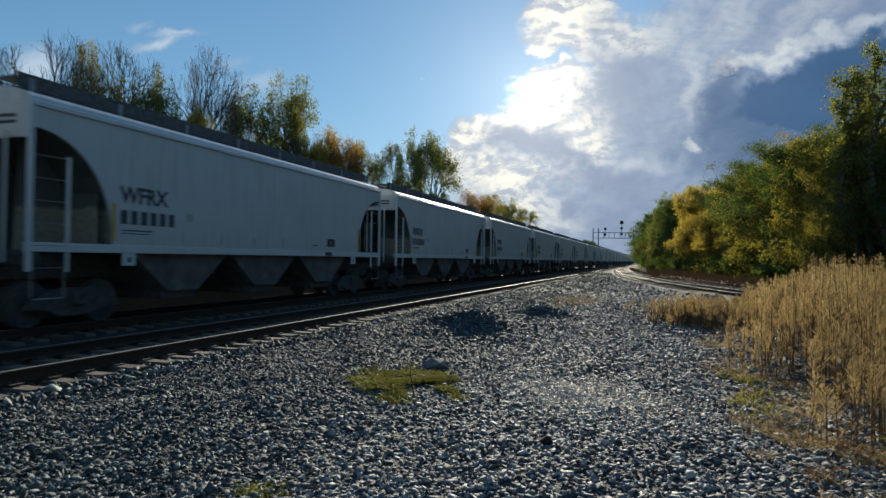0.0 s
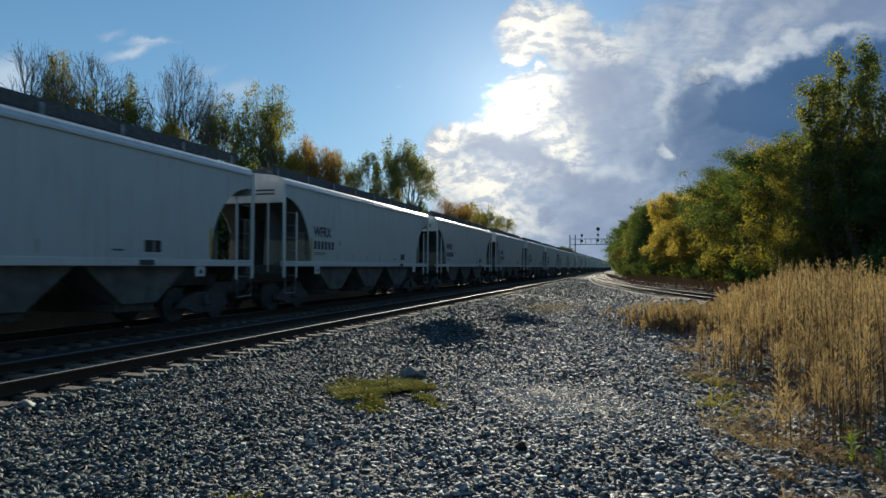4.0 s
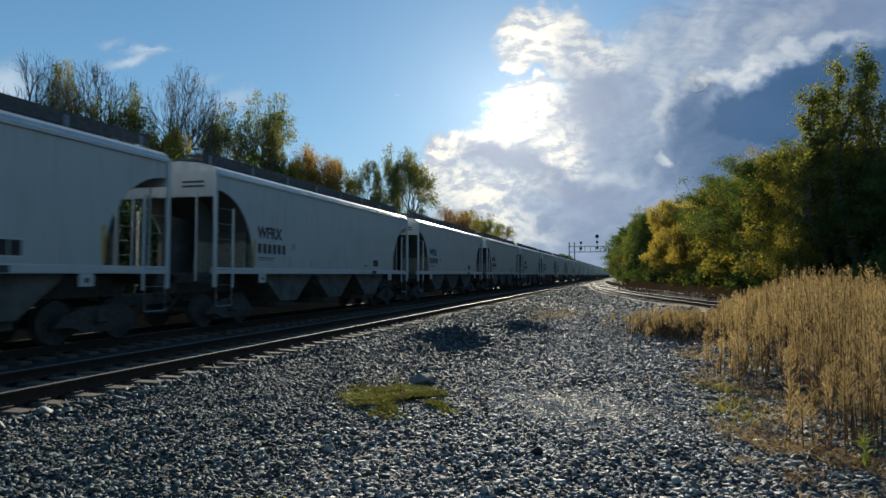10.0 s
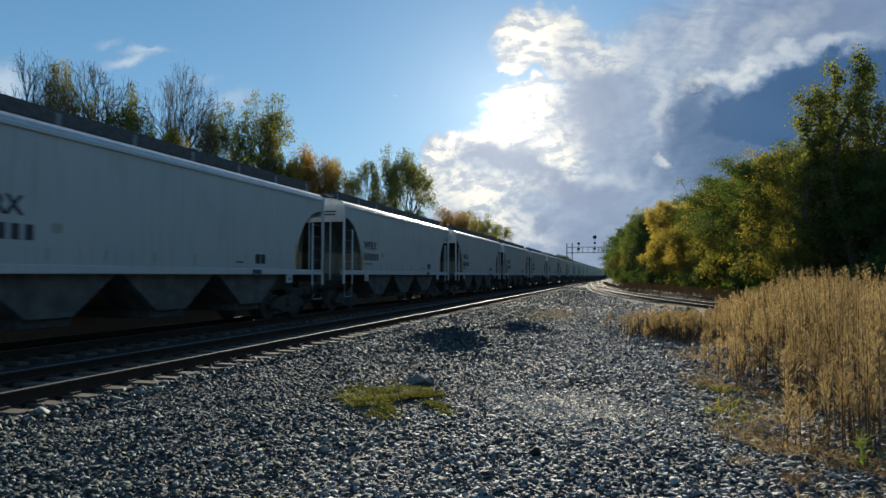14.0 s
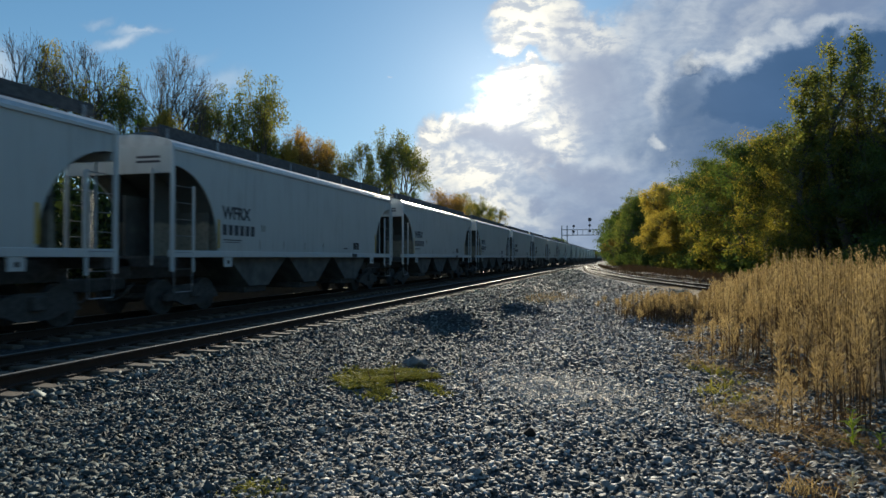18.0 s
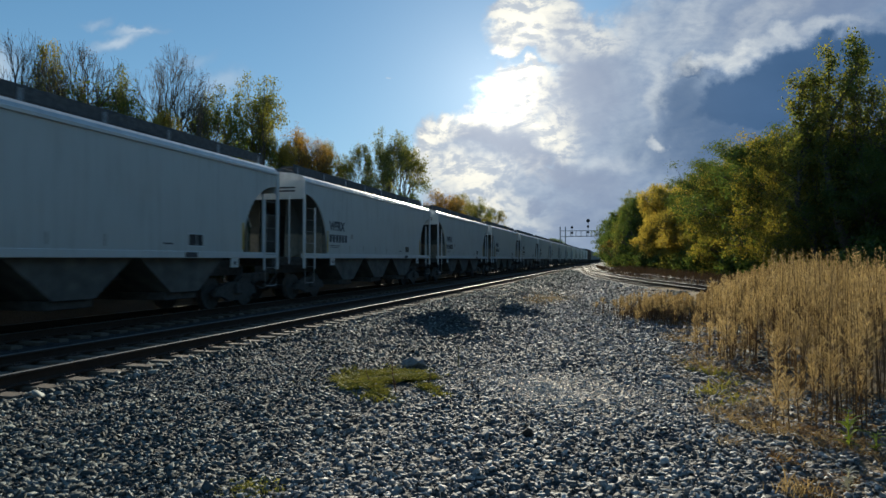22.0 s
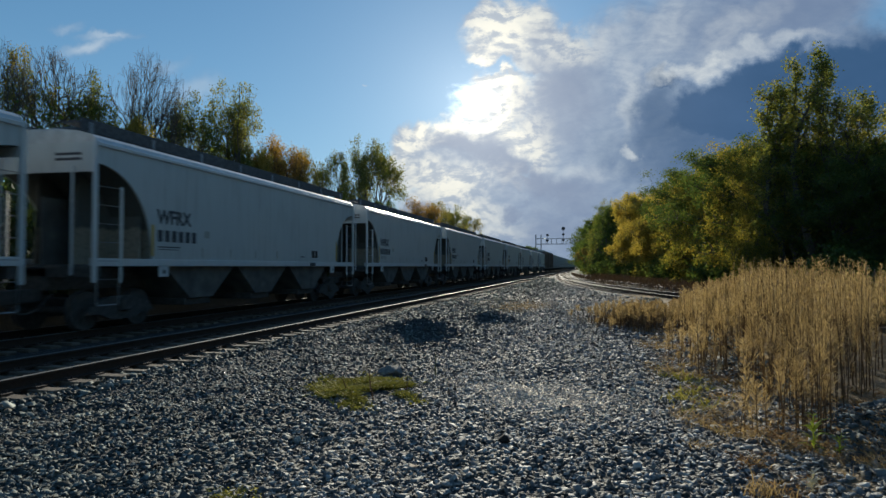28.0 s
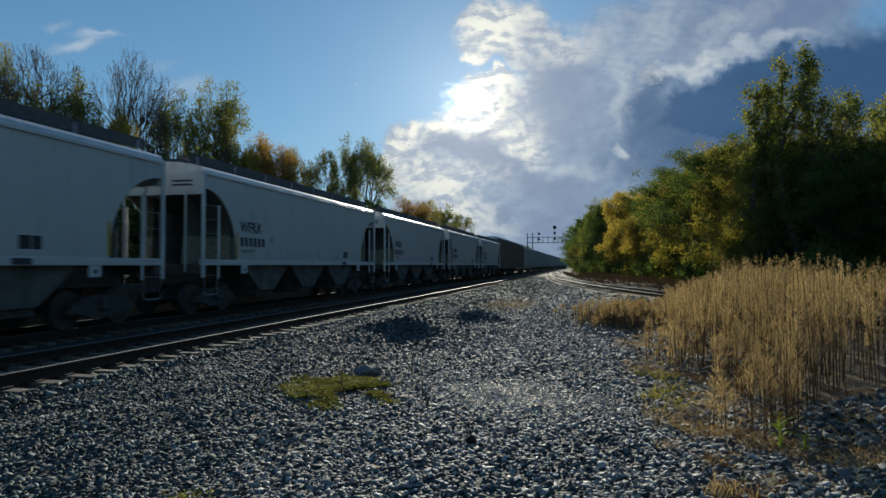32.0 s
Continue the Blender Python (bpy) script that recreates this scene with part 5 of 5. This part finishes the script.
def make_sprigs():
    """Single weeds standing in the stones."""
    rng = np.random.default_rng(8)
    for x, y, h, mat, lab, leafy, long, wide in (
            (-3.0, 8.63, 0.50, L_STEM, "single dry upright weed stalk in the stones", 40, 0.045, 0.010), (-3.62, 9.1, 0.26, L_STEM, "short dry weed stalk beside moss", 10, 0.03, 0.005),
            (-2.68, 11.1, 0.42, L_STALK, "thin dry weed stalk in the stones", 30, 0.035, 0.007), (-2.75, 9.35, 0.2, L_STEM, "short dry weed stalk beside moss", 10, 0.03, 0.005),
            (2.24, 7.3, 0.40, L_SPROUT, "fresh green weed at the foot of the dry weeds", 34, 0.19, 0.016), (2.38, 7.05, 0.24, L_SPROUT, "small fresh green weed beside the dry weeds", 16, 0.14, 0.013),
            (2.19, 12.3, 0.22, L_PALE, "withered white-tufted weed among dry stalks", 46, 0.09, 0.010), (2.05, 12.2, 0.18, L_PALE, "withered white-tufted weed among dry stalks", 30, 0.08, 0.010),
            (1.80, 5.95, 0.20, L_PALE, "pale grey-green weed at the edge of the stones", 40, 0.10, 0.012), (2.48, 6.0, 0.16, L_PALE, "pale grey-green weed among coarse stones", 34, 0.09, 0.012),
            (0.35, 11.6, 0.35, L_STEM, "thin dry weed stalk in the stones", 14, 0.03, 0.005), (-2.1, 9.5, 0.22, L_STEM, "thin dry weed stalk in the stones", 10, 0.03, 0.005)):
        z = float(ground_z(x, y))
        sprig = tagged(new("weed_stalk"), lab, "weed")
        sprig.location = (x, y, z)
        segs, p = [], np.array([0.0, 0, -0.03])
        pts = [p]
        for i in range(5):
            p = p + np.array([rng.normal(0, 0.010), rng.normal(0, 0.010), h / 5])
            segs.append((pts[-1], p, (0.009 + 0.011 * h) * (1 - i / 7), (0.009 + 0.011 * h) * (1 - (i + 1) / 7)))
            pts.append(p)
        put("stem", limbs_mesh(segs, mat, 5), sprig)
        put("leaves", narrow_leaves(rng, pts, leafy, long, wide, mat), sprig)


make_sprigs()
blades("fallen_litter", 27000, lambda r, n: 1.25 + r.gamma(1.7, 1.2, n), lambda r, n: 5.2 + 17 * r.uniform(0, 1, n) ** 1.4, (0.02, 0.07), L_LITTER, 37, "rusty brown fallen litter under the weeds", 1.6, 0.008, True)


def make_lump(name, x, y, size, lift, mat, label, category, seed):
    """A broken lump with flat faces, half sunk in the stones."""
    bm = bmesh.new()
    bmesh.ops.create_icosphere(bm, subdivisions=3, radius=1.0)
    rnd = random.Random(seed)
    k = [Vector((rnd.uniform(-1, 1), rnd.uniform(-1, 1), rnd.uniform(-1, 1))).normalized() for _ in range(14)]
    for v in bm.verts:
        reach = min([0.72 / max(0.05, v.co.normalized().dot(d)) for d in k if v.co.dot(d) > 0.05] + [1.0])
        v.co = v.co * reach
        v.co = Vector((v.co.x * size[0], v.co.y * size[1], v.co.z * size[2]))
    me = bpy.data.meshes.new(name)
    bm.to_mesh(me)
    bm.free()
    me.materials.append(mat)
    lump = tagged(put(name, me), label, category)
    lump.location = (x, y, float(ground_z(x, y)) + lift)


make_lump("concrete_lump", -3.5, 11.0, (0.25, 0.2, 0.13), 0.06, M_LUMP, "pale grey lump of broken concrete half sunk in stones", "rubble", 3)
make_lump("dark_clod", -0.93, 6.95, (0.075, 0.06, 0.06), 0.045, M_CLOD, "dark clod of earth lying on pale stones", "clod", 5)


# ======================= ballast stones =======================
CORNERS = np.array([(a, b, c) for c in (-1, 1) for a, b in ((-1, -1), (1, -1), (1, 1), (-1, 1))], float)
SIDES = np.array([(4, 5, 6, 7), (0, 1, 5, 4), (1, 2, 6, 5), (2, 3, 7, 6), (3, 0, 4, 7)])


def stones(name, x, y, size, seed, mat, label, sink=0.25):
    """Angular broken stones lying on the ground."""
    rng = np.random.default_rng(seed)
    n = len(x)
    s = size * rng.lognormal(0, 0.25, n)
    shape = np.stack([rng.uniform(0.8, 1.4, n), rng.uniform(0.6, 1.0, n), rng.uniform(0.22, 0.50, n)], 1) * s[:, None] / 2
    v = CORNERS[None] * (1 + rng.uniform(-0.62, 0.2, (n, 8, 3))) * shape[:, None, :]
    q = rng.normal(size=(n, 4)) * np.array([1.0, 0.23, 0.23, 1.0])
    q /= np.linalg.norm(q, axis=1)[:, None]
    w, i, j, k = q.T
    R = np.stack([1 - 2 * (j * j + k * k), 2 * (i * j - k * w), 2 * (i * k + j * w), 2 * (i * j + k * w), 1 - 2 * (i * i + k * k), 2 * (j * k - i * w),
                  2 * (i * k - j * w), 2 * (j * k + i * w), 1 - 2 * (i * i + j * j)], 1).reshape(n, 3, 3)
    v = np.einsum("nij,nkj->nki", R, v)
    z = ground_z(x, y) + s * (0.5 - sink) * rng.uniform(0.2, 1.1, n) * 0.6
    v = v + np.stack([x, y, z], 1)[:, None, :]
    f = (np.arange(n)[:, None, None] * 8 + SIDES[None]).reshape(-1, 4)
    return tagged(put(name, mesh_quads(name, v.reshape(-1, 3), f, mat)), label, "gravel", kind="stuff")


def scatter_stones():
    rng = np.random.default_rng(2)
    n = 74000
    y = 3.6 + 32.5 * rng.uniform(0, 1, n) ** 1.75
    lo, hi = np.maximum(-6.95, -1.05 * y - 1.0), np.minimum(3.4, 0.36 * y + 1.0)
    x = lo + (hi - lo) * rng.uniform(0, 1, n)
    bare = np.exp(-(((x + 0.8 + 0.25 * (y - 9.7)) / 0.80) ** 2 + ((y - 9.7) / 1.0) ** 2) ** 2)
    mossy = np.exp(-(((x + 3.25) / 0.5) ** 2 + ((y - 9.4) / 0.6) ** 2) ** 2)
    keep = rng.uniform(0, 1, n) < np.where(x > 1.4, 0.75, 1.0) * (1 - 0.93 * bare) * (1 - 0.85 * mossy)
    x, y = x[keep], y[keep]
    stones("ballast_stones", x, y, 0.049 + 0.0018 * np.maximum(0, y - 10), 3, M_STONE, "loose angular grey ballast stones")
    n = 7000
    y = 9.7 + rng.normal(0, 0.75, n)
    x = -0.8 - 0.25 * (y - 9.7) + rng.normal(0, 0.66, n)
    stones("fine_gravel", x, y, 0.036, 9, M_FINES, "pale sandy gravel worn into the stones", 0.3)
    n = 7000
    y, x = rng.uniform(-5.5, 3.65, n), rng.uniform(-6.9, 3.4, n)
    stones("trodden_ballast", x, y, 0.062, 14, M_STONE, "loose grey ballast stones beside the main track")
    n = 9000
    y = 34 + 62 * rng.uniform(0, 1, n) ** 1.2
    x = -7.0 + rng.uniform(0, 1, n) * (np.interp(y, SIDE_Y, SIDE_X) + 5.2)
    stones("far_ballast", x, y, 0.10 + 0.0012 * (y - 34), 6, M_STONE, "loose grey ballast between the tracks")
    n = 4600
    y, x = rng.uniform(3.4, 12.0, n), rng.uniform(2.25, 7.0, n)
    keep = y < 8.2 + 1.05 * (x - 2.5) + 0.25 * wave(x, y, 2.2, 4)
    x, y = x[keep], y[keep]
    stones("stone_spill", x, y, 0.085, 7, M_STONE, "loose dark stones spilled beside the weeds")
    n = 9000
    y = 2.0 + 26 * rng.uniform(0, 1, n) ** 1.2
    x = rng.uniform(-9.4, -7.0, n)
    stones("track_ballast", x, y, 0.055, 4, M_STONE, "grey ballast stones between the ties", 0.35)
    n = 2600
    y, x = 3.0 + 24 * rng.uniform(0, 1, n) ** 1.3, rng.uniform(-7.25, -6.75, n)
    stones("tie_end_ballast", x, y, 0.075, 12, M_STONE, "ballast stones heaped against the tie ends", -0.1)


scatter_stones()


# ======================= movement =======================
TRAVEL = [(0, 0.0), (2, 30.67), (4, 61.53), (6, 92.57), (8, 123.75), (10, 155.06), (12, 186.51), (14, 218.1), (16, 249.85), (18, 281.77), (20, 313.89), (22, 346.22), (24, 378.77),
          (26, 411.54), (28, 444.52), (30, 477.7), (31, 494.35), (32, 511.03)]


def motions():
    """The train rolls towards and past the camera; its wheels turn as they roll."""
    for car, s in TRAIN:
        walk(car, [(t, place_on_line(s - d)) for t, d in TRAVEL])
    ts, ds = [t for t, _ in TRAVEL], [d for _, d in TRAVEL]
    rolled = [(k / FPS, math.degrees(float(np.interp(k / FPS, ts, ds)) / 0.46) % 720.0) for k in range(32 * FPS + 1)]
    turning = {}
    for car, s in TRAIN:
        for w in car.children_recursive:
            if not w.name.startswith("wheelset"):
                continue
            x, y, z = w.location
            key = round(y, 2)
            if key in turning:
                w.rotation_mode = "QUATERNION"
                keys = w.animation_data_create()
                keys.action = turning[key].action
                keys.action_slot = turning[key].action_slot
            else:
                walk(w, [(t, pose(x, y, z, a)) for t, a in rolled])
                turning[key] = w.animation_data


motions()
